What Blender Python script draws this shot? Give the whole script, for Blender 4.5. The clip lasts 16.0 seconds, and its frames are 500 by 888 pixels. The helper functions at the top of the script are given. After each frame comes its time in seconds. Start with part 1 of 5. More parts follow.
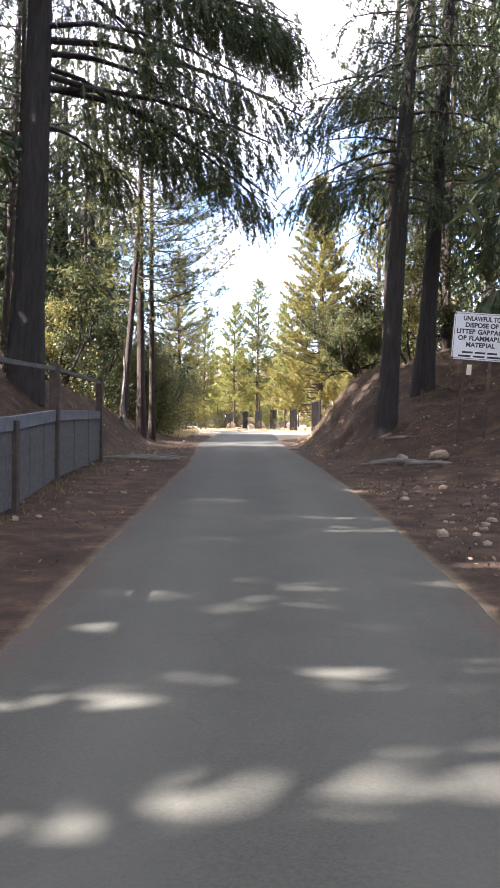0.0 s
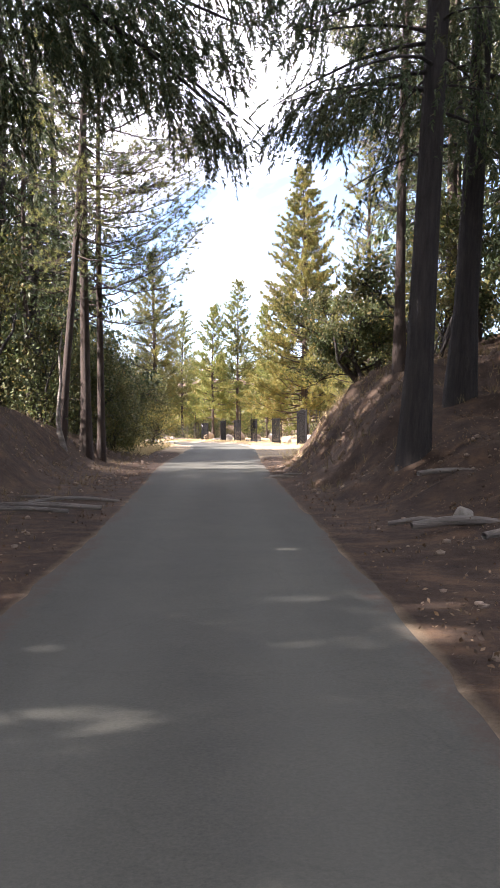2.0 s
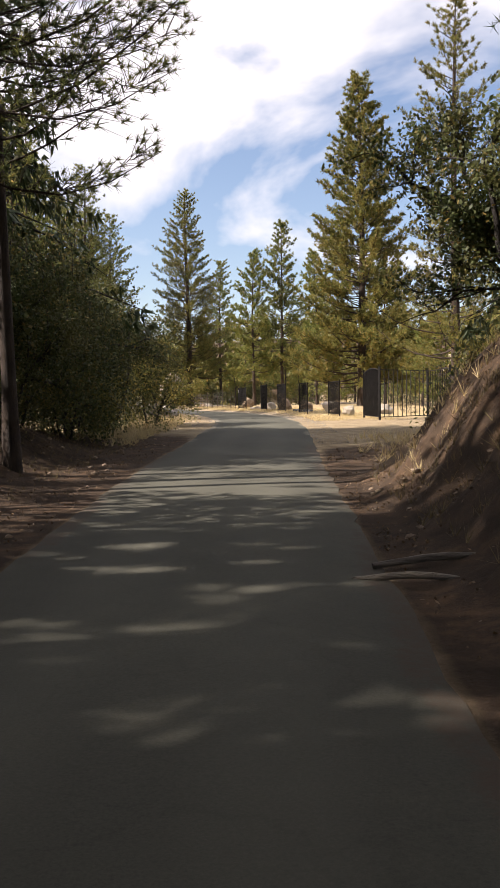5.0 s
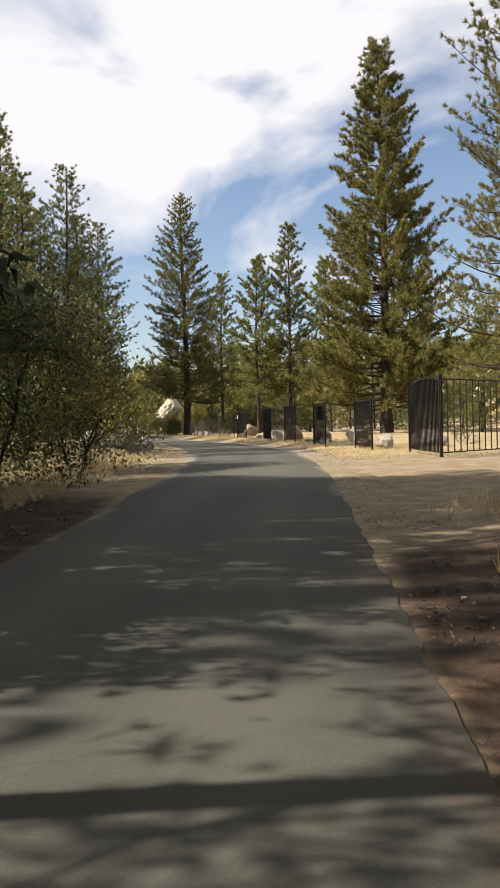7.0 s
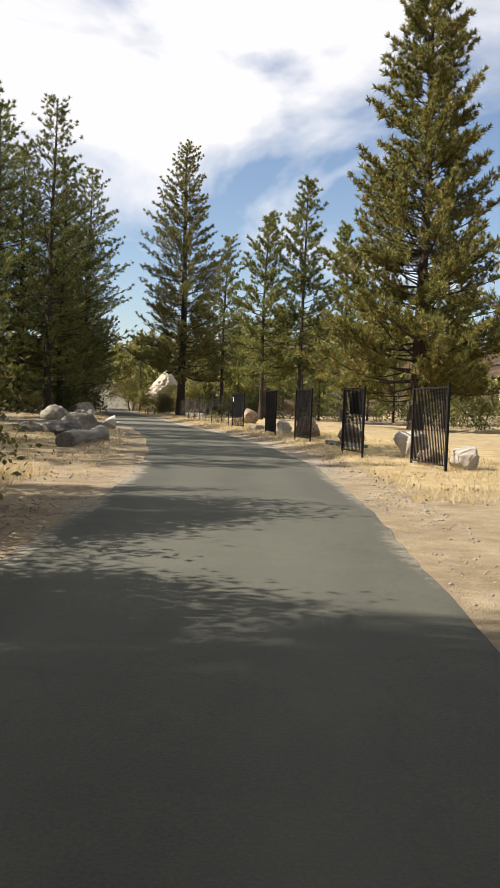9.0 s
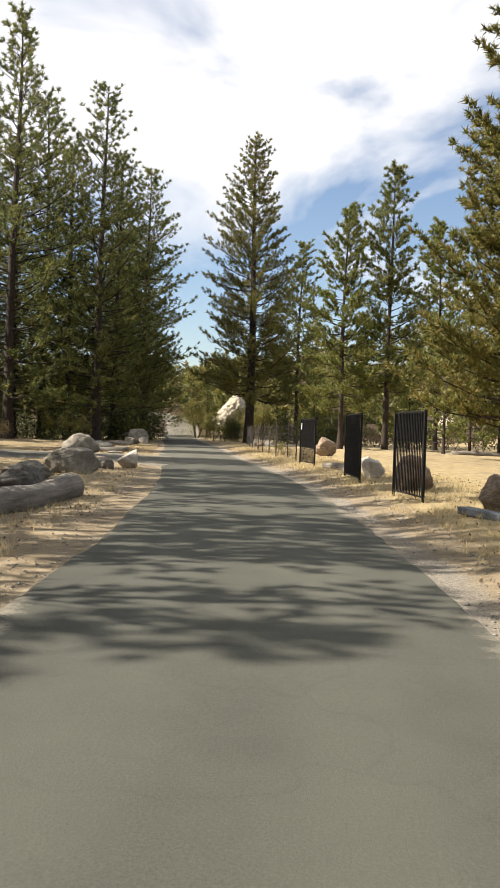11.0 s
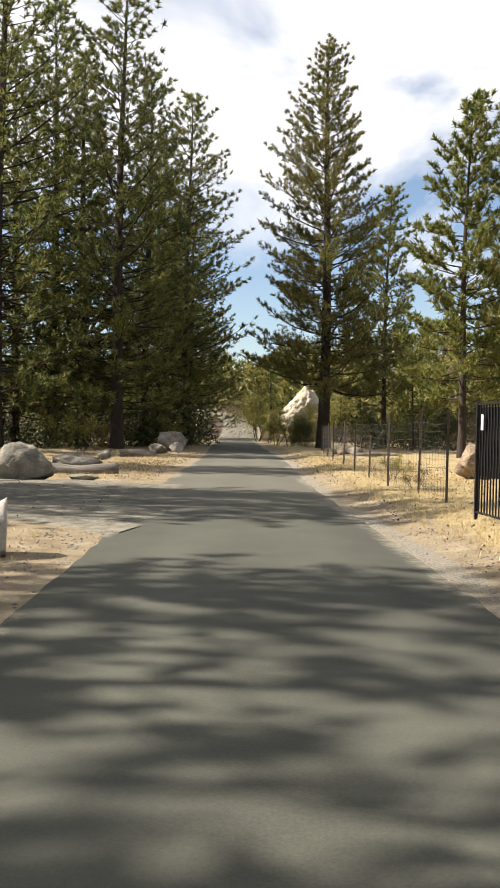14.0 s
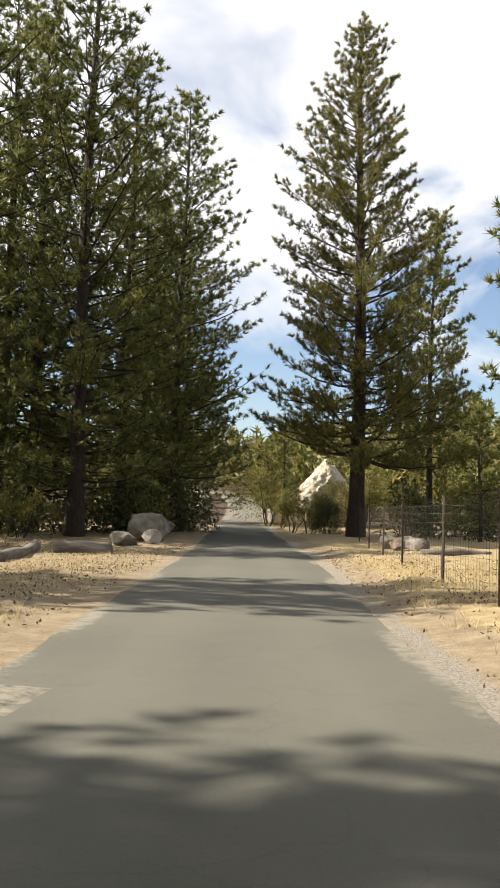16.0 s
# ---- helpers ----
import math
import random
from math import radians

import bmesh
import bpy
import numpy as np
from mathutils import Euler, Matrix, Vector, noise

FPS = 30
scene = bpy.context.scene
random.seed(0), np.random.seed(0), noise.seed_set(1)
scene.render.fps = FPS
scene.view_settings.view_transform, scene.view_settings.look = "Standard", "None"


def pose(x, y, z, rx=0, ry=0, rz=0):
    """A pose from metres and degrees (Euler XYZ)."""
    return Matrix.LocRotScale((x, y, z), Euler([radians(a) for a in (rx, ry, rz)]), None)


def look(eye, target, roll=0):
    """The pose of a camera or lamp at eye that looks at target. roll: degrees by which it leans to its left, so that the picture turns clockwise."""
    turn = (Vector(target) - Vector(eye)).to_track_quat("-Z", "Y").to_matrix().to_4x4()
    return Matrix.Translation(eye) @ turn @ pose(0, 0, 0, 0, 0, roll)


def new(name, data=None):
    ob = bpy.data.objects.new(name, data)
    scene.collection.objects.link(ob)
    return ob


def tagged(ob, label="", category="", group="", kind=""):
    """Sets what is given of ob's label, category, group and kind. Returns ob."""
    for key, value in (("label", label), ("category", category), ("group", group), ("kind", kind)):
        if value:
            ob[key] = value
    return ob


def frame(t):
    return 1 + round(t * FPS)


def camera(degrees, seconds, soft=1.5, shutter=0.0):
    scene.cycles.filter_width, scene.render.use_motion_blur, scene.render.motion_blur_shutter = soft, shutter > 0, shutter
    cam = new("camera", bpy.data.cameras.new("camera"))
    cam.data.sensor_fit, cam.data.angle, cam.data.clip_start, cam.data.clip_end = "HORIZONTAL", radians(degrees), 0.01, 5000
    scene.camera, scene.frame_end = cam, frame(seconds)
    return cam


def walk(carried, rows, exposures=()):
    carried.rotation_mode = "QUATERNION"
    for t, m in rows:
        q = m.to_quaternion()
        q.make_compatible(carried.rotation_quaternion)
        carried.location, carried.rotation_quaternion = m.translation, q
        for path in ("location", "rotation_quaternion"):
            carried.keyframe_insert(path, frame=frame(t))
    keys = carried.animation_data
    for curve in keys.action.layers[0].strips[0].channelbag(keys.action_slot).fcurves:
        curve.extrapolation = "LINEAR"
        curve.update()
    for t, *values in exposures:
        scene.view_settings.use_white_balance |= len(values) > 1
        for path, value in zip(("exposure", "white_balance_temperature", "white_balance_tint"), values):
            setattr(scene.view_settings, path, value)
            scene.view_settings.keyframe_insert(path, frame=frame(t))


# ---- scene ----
cam = camera(31.03, 16.0, soft=1.6)
# seconds, x, y, z, yaw, pitch, roll
PATH = [
    (0.0, 0.000, 0.000, 1.400, -0.00, -0.89, -0.43),
    (0.5, 0.074, 1.666, 1.483, -0.55, -2.03, -0.11),
    (1.0, 0.160, 3.389, 1.566, -1.06, -2.12, -2.10),
    (1.5, 0.243, 5.321, 1.659, -1.50, -2.34, -0.44),
    (2.0, 0.327, 7.375, 1.768, -1.11, -0.45, 0.14),
    (2.5, 0.406, 9.655, 1.856, -2.22, 2.89, 3.80),
    (3.0, 0.468, 12.057, 1.929, -0.96, 1.31, 2.32),
    (3.5, 0.495, 14.600, 1.982, 0.94, 5.29, 1.43),
    (4.0, 0.509, 17.239, 2.036, -0.73, 0.56, 0.96),
    (4.5, 0.503, 19.911, 2.103, 1.25, -2.98, 0.34),
    (7.0, 0.642, 35.925, 2.147, 2.43, -1.06, 1.46),
    (7.5, 0.490, 39.057, 2.198, 1.76, -1.59, -0.74),
    (8.0, 0.358, 42.184, 2.246, 2.14, -1.94, -1.87),
    (10.5, 0.212, 56.514, 2.611, 3.68, -2.41, -1.72),
    (11.0, -0.007, 59.657, 2.629, 7.67, -0.90, -1.96),
    (11.5, -0.281, 62.813, 2.631, 11.08, 0.18, -1.85),
    (12.0, -0.655, 66.018, 2.643, 13.21, 1.04, -1.45),
    (12.5, -1.114, 69.280, 2.658, 11.51, 0.64, -0.23),
    (13.0, -1.680, 72.655, 2.670, 11.32, -0.24, 0.04),
    (13.5, -2.341, 76.142, 2.675, 11.53, -0.44, -0.59),
    (14.0, -3.091, 79.756, 2.667, 12.09, -0.98, -1.19),
    (14.5, -3.869, 83.445, 2.657, 12.83, -0.71, -1.51),
    (15.0, -4.654, 87.176, 2.654, 13.16, 2.35, -3.54),
    (15.5, -5.473, 90.916, 2.646, 12.21, 3.10, -0.77),
    (16.0, -6.348, 94.597, 2.621, 12.58, 4.25, -1.66),
]
STOPS = [(0.0, 3.05, 6250, 22), (1.5, 2.8, 6350, 23), (2.5, 2.55, 6550, 23), (3.5, 1.82, 7000, 21), (4.5, 1.42, 7050, 19),
         (7.0, 1.0, 6850, 13), (8.0, 1.0, 6800, 12), (10.5, 1.12, 6800, 10), (16.0, 1.18, 6800, 10)]
walk(cam, [(t, pose(x, y, z, 90 + pitch, roll, yaw)) for t, x, y, z, yaw, pitch, roll in PATH], STOPS)

# ---- sky and sun ----
SUN_ELEVATION, SUN_FROM = radians(42), Vector((-0.985, -0.17, 0)).normalized()
world = bpy.data.worlds.new("sky")
scene.world = world
world.use_nodes = True
wn, wl = world.node_tree.nodes, world.node_tree.links
wn.clear()
w_out = wn.new("ShaderNodeOutputWorld")
w_bg = wn.new("ShaderNodeBackground")
w_sky = wn.new("ShaderNodeTexSky")
w_sky.sky_type, w_sky.sun_disc = "NISHITA", False
w_sky.sun_elevation = SUN_ELEVATION
w_sky.sun_rotation = math.atan2(SUN_FROM.x, SUN_FROM.y)
w_sky.air_density, w_sky.dust_density = 1.0, 0.6
w_co = wn.new("ShaderNodeTexCoord")
w_map = wn.new("ShaderNodeMapping")
w_map.inputs["Scale"].default_value = (1.0, 1.0, 2.4)
w_map.inputs["Location"].default_value = (0.35, 0.2, 0.1)
w_noise = wn.new("ShaderNodeTexNoise")
w_noise.inputs["Scale"].default_value, w_noise.inputs["Detail"].default_value = 2.1, 6.0
w_noise.inputs["Roughness"].default_value, w_noise.inputs["Distortion"].default_value = 0.5, 0.6
w_split = wn.new("ShaderNodeSeparateXYZ")
w_high = wn.new("ShaderNodeMath")
w_high.operation = "MULTIPLY_ADD"
w_high.inputs[1].default_value, w_high.inputs[2].default_value = 0.8, -0.23
w_cap = wn.new("ShaderNodeMath")
w_cap.operation = "MINIMUM"
w_cap.inputs[1].default_value = 0.022
w_sum = wn.new("ShaderNodeMath")
w_sum.operation = "ADD"
w_ramp = wn.new("ShaderNodeValToRGB")
w_ramp.color_ramp.elements[0].position, w_ramp.color_ramp.elements[1].position = 0.41, 0.53
w_dim = wn.new("ShaderNodeMix")
w_dim.data_type, w_dim.blend_type = "RGBA", "MULTIPLY"
w_dim.inputs["Factor"].default_value = 1.0
w_dim.inputs["B"].default_value = (0.27, 0.275, 0.29, 1)
w_mix = wn.new("ShaderNodeMix")
w_mix.data_type = "RGBA"
w_mix.inputs["B"].default_value = (1.85, 1.9, 2.03, 1)
wl.new(w_co.outputs["Generated"], w_map.inputs["Vector"])
wl.new(w_co.outputs["Generated"], w_split.inputs["Vector"])
wl.new(w_split.outputs["Z"], w_high.inputs[0])
wl.new(w_map.outputs["Vector"], w_noise.inputs["Vector"])
wl.new(w_noise.outputs["Fac"], w_sum.inputs[0])
wl.new(w_high.outputs[0], w_cap.inputs[0])
wl.new(w_cap.outputs[0], w_sum.inputs[1])
wl.new(w_sum.outputs[0], w_ramp.inputs["Fac"])
wl.new(w_sky.outputs["Color"], w_dim.inputs["A"])
wl.new(w_ramp.outputs["Color"], w_mix.inputs["Factor"])
wl.new(w_dim.outputs["Result"], w_mix.inputs["A"])
wl.new(w_mix.outputs["Result"], w_bg.inputs["Color"])
wl.new(w_bg.outputs["Background"], w_out.inputs["Surface"])
w_bg.inputs["Strength"].default_value = 0.255

sun = new("sun", bpy.data.lights.new("sun", "SUN"))
sun.data.energy, sun.data.angle, sun.data.color = 5.0, radians(0.53), (1.0, 0.96, 0.9)
sun_dir = SUN_FROM * math.cos(SUN_ELEVATION) + Vector((0, 0, math.sin(SUN_ELEVATION)))
sun.matrix_world = look(sun_dir * 100, (0, 0, 0))


# ---- materials ----
def material(name):
    m = bpy.data.materials.new(name)
    m.use_nodes = True
    return m, m.node_tree.nodes, m.node_tree.links, m.node_tree.nodes["Principled BSDF"]


def noise_node(n, l, scale, detail=5, rough=0.6, coords="Object", stretch=None):
    co = n.new("ShaderNodeTexCoord")
    tex = n.new("ShaderNodeTexNoise")
    tex.inputs["Scale"].default_value, tex.inputs["Detail"].default_value, tex.inputs["Roughness"].default_value = scale, detail, rough
    if stretch:
        mp = n.new("ShaderNodeMapping")
        mp.inputs["Scale"].default_value = stretch
        l.new(co.outputs[coords], mp.inputs["Vector"])
        l.new(mp.outputs["Vector"], tex.inputs["Vector"])
    else:
        l.new(co.outputs[coords], tex.inputs["Vector"])
    return tex.outputs["Fac"]


def ramp(n, l, fac, stops):
    r = n.new("ShaderNodeValToRGB")
    els = r.color_ramp.elements
    while len(els) < len(stops):
        els.new(0.5)
    for e, (p, c) in zip(els, stops):
        e.position, e.color = p, (*c, 1) if len(c) == 3 else c
    l.new(fac, r.inputs["Fac"])
    return r.outputs["Color"]


def mixed(n, l, fac, a, b, blend="MIX"):
    m = n.new("ShaderNodeMix")
    m.data_type, m.blend_type = "RGBA", blend
    for sock, v in ((m.inputs["Factor"], fac), (m.inputs["A"], a), (m.inputs["B"], b)):
        if isinstance(v, (int, float)):
            sock.default_value = v
        elif isinstance(v, tuple):
            sock.default_value = (*v, 1)
        else:
            l.new(v, sock)
    return m.outputs["Result"]


def bump(n, l, bsdf, height, strength=0.5, distance=0.02):
    b = n.new("ShaderNodeBump")
    b.inputs["Strength"].default_value, b.inputs["Distance"].default_value = strength, distance
    l.new(height, b.inputs["Height"])
    l.new(b.outputs["Normal"], bsdf.inputs["Normal"])


def attribute(n, name):
    a = n.new("ShaderNodeAttribute")
    a.attribute_name = name
    return a.outputs["Fac"]


def plain(name, c1, c2, scale, rough=0.8, metal=0.0, bumps=(0.4, 0.01), stretch=None, fine=None, vary=0.0):
    """Two-scale mottled surface between two colours."""
    m, n, l, b = material(name)
    big = noise_node(n, l, scale, 6, 0.65, stretch=stretch)
    col = ramp(n, l, big, [(0.3, c1), (0.7, c2)])
    small = noise_node(n, l, fine or scale * 9, 4, 0.7, stretch=stretch)
    col = mixed(n, l, 0.55, col, ramp(n, l, small, [(0.25, (0.45, 0.45, 0.45)), (0.75, (1.0, 1.0, 1.0))]), "MULTIPLY")
    if vary:
        oi = n.new("ShaderNodeObjectInfo")
        col = mixed(n, l, vary, col, ramp(n, l, oi.outputs["Random"], [(0, (0.6, 0.6, 0.6)), (1, (1.15, 1.1, 1.0))]), "MULTIPLY")
    l.new(col, b.inputs["Base Color"])
    b.inputs["Roughness"].default_value, b.inputs["Metallic"].default_value = rough, metal
    if bumps:
        bump(n, l, b, small, *bumps)
    return m


def leafy(name, dark, light, dry, dryness=0.15, through_light=0.35):
    """Foliage: diffuse and translucent, each blade or leaf its own tint, with dry ones among them."""
    m, n, l, b = material(name)
    geo = n.new("ShaderNodeNewGeometry")
    col = ramp(n, l, geo.outputs["Random Per Island"], [(0.0, dark), (0.8 - dryness, light), (0.98 - dryness, light), (1.0, dry)])
    patch = noise_node(n, l, 0.75, 4, 0.6)
    col = mixed(n, l, ramp(n, l, patch, [(0.46, (0, 0, 0)), (0.66, (0.55, 0.55, 0.55))]), col, mixed(n, l, 0.5, light, dry))
    l.new(col, b.inputs["Base Color"])
    b.inputs["Roughness"].default_value = 0.6
    b.inputs["Specular IOR Level"].default_value = 0.35
    tr = n.new("ShaderNodeBsdfTranslucent")
    l.new(col, tr.inputs["Color"])
    mx = n.new("ShaderNodeMixShader")
    mx.inputs["Fac"].default_value = through_light
    l.new(b.outputs["BSDF"], mx.inputs[1])
    l.new(tr.outputs["BSDF"], mx.inputs[2])
    l.new(mx.outputs["Shader"], n["Material Output"].inputs["Surface"])
    return m


def ground_material():
    """Forest duff, dusty soil, straw and gravel: 'forest', 'straw' and 'edge' are laid on the sheet's points."""
    m, n, l, b = material("soil")
    big, mid, fine = noise_node(n, l, 0.35, 6, 0.65), noise_node(n, l, 2.2, 6, 0.7), noise_node(n, l, 38, 4, 0.75)
    soil = ramp(n, l, mid, [(0.3, (0.2, 0.148, 0.088)), (0.55, (0.32, 0.25, 0.158)), (0.75, (0.43, 0.35, 0.235))])
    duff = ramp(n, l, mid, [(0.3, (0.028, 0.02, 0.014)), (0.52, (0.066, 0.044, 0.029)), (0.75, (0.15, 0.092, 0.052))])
    straw = ramp(n, l, mid, [(0.3, (0.27, 0.195, 0.1)), (0.6, (0.46, 0.36, 0.195)), (0.8, (0.36, 0.24, 0.13))])
    gravel = ramp(n, l, fine, [(0.3, (0.15, 0.13, 0.10)), (0.6, (0.34, 0.30, 0.24))])
    def shade(fac, lo, hi):
        return ramp(n, l, fac, [(lo, (0, 0, 0)), (hi, (1, 1, 1))])
    def ragged(name, amount=0.5):
        a = n.new("ShaderNodeMath")
        a.operation = "MULTIPLY_ADD"
        l.new(big, a.inputs[0])
        a.inputs[1].default_value = amount
        l.new(attribute(n, name), a.inputs[2])
        s = n.new("ShaderNodeMath")
        s.operation = "SUBTRACT"
        l.new(a.outputs[0], s.inputs[0])
        s.inputs[1].default_value = amount / 2
        return s.outputs[0]
    col = mixed(n, l, shade(ragged("straw", 0.9), 0.3, 0.65), soil, straw)
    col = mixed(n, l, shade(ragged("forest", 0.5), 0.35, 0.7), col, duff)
    col = mixed(n, l, shade(ragged("edge", 1.0), 0.45, 0.75), col, gravel)
    col = mixed(n, l, 0.5, col, ramp(n, l, fine, [(0.3, (0.5, 0.48, 0.45)), (0.7, (1, 1, 1))]), "MULTIPLY")
    l.new(col, b.inputs["Base Color"])
    b.inputs["Roughness"].default_value = 0.95
    b.inputs["Specular IOR Level"].default_value = 0.15
    h = n.new("ShaderNodeMath")
    h.operation = "ADD"
    l.new(mid, h.inputs[0])
    l.new(fine, h.inputs[1])
    bump(n, l, b, h.outputs[0], 0.7, 0.05)
    return m


def asphalt_material():
    """Old grey asphalt: stone grain, worn wheel tracks, stains, and fine cracks."""
    m, n, l, b = material("old_asphalt")
    big, mid, fine = noise_node(n, l, 0.25, 5, 0.6, stretch=(1, 0.35, 1)), noise_node(n, l, 1.7, 6, 0.7), noise_node(n, l, 60, 3, 0.8)
    col = ramp(n, l, big, [(0.3, (0.055, 0.055, 0.045)), (0.7, (0.09, 0.089, 0.07))])
    col = mixed(n, l, 0.5, col, ramp(n, l, mid, [(0.3, (0.72, 0.72, 0.72)), (0.7, (1.05, 1.04, 1.0))]), "MULTIPLY")
    col = mixed(n, l, 0.55, col, ramp(n, l, fine, [(0.3, (0.55, 0.55, 0.55)), (0.7, (1.25, 1.22, 1.18))]), "MULTIPLY")
    track = attribute(n, "track")
    col = mixed(n, l, ramp(n, l, track, [(0.0, (0, 0, 0)), (1.0, (0.55, 0.55, 0.55))]), col, (0.108, 0.106, 0.084))
    film = attribute(n, "film")
    col = mixed(n, l, ramp(n, l, film, [(0.0, (0, 0, 0)), (1.0, (0.3, 0.3, 0.3))]), col, (0.235, 0.21, 0.16))
    dusty = attribute(n, "dusty")
    add = n.new("ShaderNodeMath")
    add.operation = "MULTIPLY"
    l.new(dusty, add.inputs[0])
    l.new(noise_node(n, l, 5.0, 7, 0.8), add.inputs[1])
    col = mixed(n, l, ramp(n, l, add.outputs[0], [(0.34, (0, 0, 0)), (0.56, (0.85, 0.85, 0.85))]), col, (0.235, 0.205, 0.155))
    duff = n.new("ShaderNodeMath")
    duff.operation = "MULTIPLY"
    l.new(attribute(n, "duff"), duff.inputs[0])
    l.new(noise_node(n, l, 6.0, 9, 0.85), duff.inputs[1])
    col = mixed(n, l, ramp(n, l, duff.outputs[0], [(0.4, (0, 0, 0)), (0.54, (0.85, 0.85, 0.85))]), col, (0.066, 0.049, 0.036))
    crack = n.new("ShaderNodeTexVoronoi")
    crack.feature = "DISTANCE_TO_EDGE"
    crack.inputs["Scale"].default_value = 0.55
    co = n.new("ShaderNodeTexCoord")
    warp = n.new("ShaderNodeVectorMath")
    wob = n.new("ShaderNodeTexNoise")
    wob.inputs["Scale"].default_value, wob.inputs["Detail"].default_value = 1.3, 5
    l.new(co.outputs["Object"], wob.inputs["Vector"])
    l.new(co.outputs["Object"], warp.inputs[0])
    l.new(wob.outputs["Color"], warp.inputs[1])
    l.new(warp.outputs[0], crack.inputs["Vector"])
    line = ramp(n, l, crack.outputs["Distance"], [(0.0, (0.4, 0.4, 0.4)), (0.012, (1, 1, 1))])
    col = mixed(n, l, 0.14, col, line, "MULTIPLY")
    l.new(col, b.inputs["Base Color"])
    b.inputs["Roughness"].default_value = 0.9
    b.inputs["Specular IOR Level"].default_value = 0.2
    bump(n, l, b, fine, 0.35, 0.008)
    return m


M_GROUND, M_ROAD = ground_material(), asphalt_material()
M_BARK_PINE = plain("pine_bark", (0.025, 0.018, 0.014), (0.085, 0.056, 0.038), 5, 0.95, stretch=(2.2, 2.2, 0.5), bumps=(1.0, 0.05), fine=26)
M_BARK_GREY = plain("grey_bark", (0.018, 0.015, 0.013), (0.055, 0.045, 0.037), 6, 0.95, stretch=(2.5, 2.5, 0.35), bumps=(1.0, 0.05), fine=30)
M_PINE = leafy("pine_needles", (0.035, 0.055, 0.022), (0.19, 0.21, 0.058), (0.33, 0.24, 0.08), 0.12, 0.42)
M_PINE_YELLOW = leafy("yellow_pine_needles", (0.06, 0.085, 0.022), (0.18, 0.205, 0.048), (0.36, 0.26, 0.08), 0.18, 0.36)
M_PINE_MIX = leafy("mixed_pine_needles", (0.042, 0.058, 0.018), (0.195, 0.195, 0.05), (0.34, 0.22, 0.07), 0.2, 0.36)
M_CEDAR = leafy("cedar_sprays", (0.028, 0.045, 0.02), (0.06, 0.085, 0.03), (0.16, 0.12, 0.05), 0.06, 0.25)
M_OAK = leafy("oak_leaves", (0.028, 0.042, 0.016), (0.085, 0.105, 0.034), (0.26, 0.18, 0.055), 0.12)
M_OAK_YELLOW = leafy("turning_oak_leaves", (0.09, 0.10, 0.025), (0.22, 0.21, 0.05), (0.42, 0.28, 0.07), 0.2)
M_GRASS = leafy("dry_grass", (0.42, 0.325, 0.165), (0.66, 0.54, 0.29), (0.4, 0.25, 0.13), 0.1, 0.3)
M_BRUSH = leafy("dry_brush", (0.10, 0.085, 0.04), (0.20, 0.16, 0.075), (0.3, 0.19, 0.09), 0.2, 0.25)
M_ROCK = plain("grey_granite", (0.13, 0.118, 0.095), (0.42, 0.375, 0.295), 2.8, 0.92, bumps=(1.0, 0.06), fine=17, vary=0.3)
M_ROCK_DARK = plain("dark_granite", (0.04, 0.037, 0.033), (0.19, 0.17, 0.145), 3.2, 0.92, bumps=(1.0, 0.06), fine=15)
M_ROCK_PALE = plain("pale_granite", (0.32, 0.275, 0.22), (0.58, 0.52, 0.43), 1.6, 0.9, bumps=(0.6, 0.03), fine=18)
M_ROCK_RED = plain("brown_rock", (0.16, 0.105, 0.07), (0.5, 0.385, 0.27), 4.2, 0.92, bumps=(1.0, 0.06), fine=15, vary=0.3, stretch=(1, 1, 2.2))
M_OUTCROP = plain("outcrop_stone", (0.52, 0.43, 0.3), (0.74, 0.65, 0.5), 0.6, 0.95, bumps=(1.0, 0.3), fine=3.2)
M_LOG = plain("weathered_log", (0.11, 0.092, 0.072), (0.34, 0.295, 0.24), 3, 0.9, stretch=(0.3, 3, 3), bumps=(1.0, 0.05), fine=16)
M_IRON = plain("black_iron", (0.010, 0.010, 0.011), (0.026, 0.023, 0.021), 8, 0.6, 0.1, bumps=(0.15, 0.003))
M_PLATE = plain("dark_steel_sheet", (0.008, 0.008, 0.009), (0.02, 0.019, 0.018), 3, 0.85, 0.0, bumps=(0.1, 0.003))
for dull in (M_PLATE, M_IRON):
    dull.node_tree.nodes["Principled BSDF"].inputs["Specular IOR Level"].default_value = 0.15
M_RUST = plain("rusty_steel", (0.04, 0.028, 0.022), (0.10, 0.07, 0.05), 9, 0.8, 0.3, bumps=(0.4, 0.004))
M_WIRE = plain("galvanised_wire", (0.06, 0.055, 0.05), (0.15, 0.14, 0.13), 12, 0.6, 0.5, bumps=None)
M_BOARD = plain("weathered_boards", (0.045, 0.043, 0.042), (0.12, 0.115, 0.11), 2.5, 0.9, stretch=(4, 0.5, 4), bumps=(0.5, 0.006), fine=30)
M_PLANK = plain("painted_plank", (0.06, 0.066, 0.074), (0.16, 0.172, 0.19), 4, 0.8, bumps=(0.4, 0.006))
M_SIGN = plain("sign_white", (0.68, 0.68, 0.68), (0.82, 0.82, 0.82), 3, 0.5, 0.0, bumps=None)
M_INK = plain("sign_black", (0.012, 0.012, 0.014), (0.03, 0.03, 0.03), 6, 0.6, bumps=None)
M_STICKER = plain("sticker_yellowed", (0.50, 0.47, 0.32), (0.64, 0.60, 0.45), 9, 0.6, bumps=None)
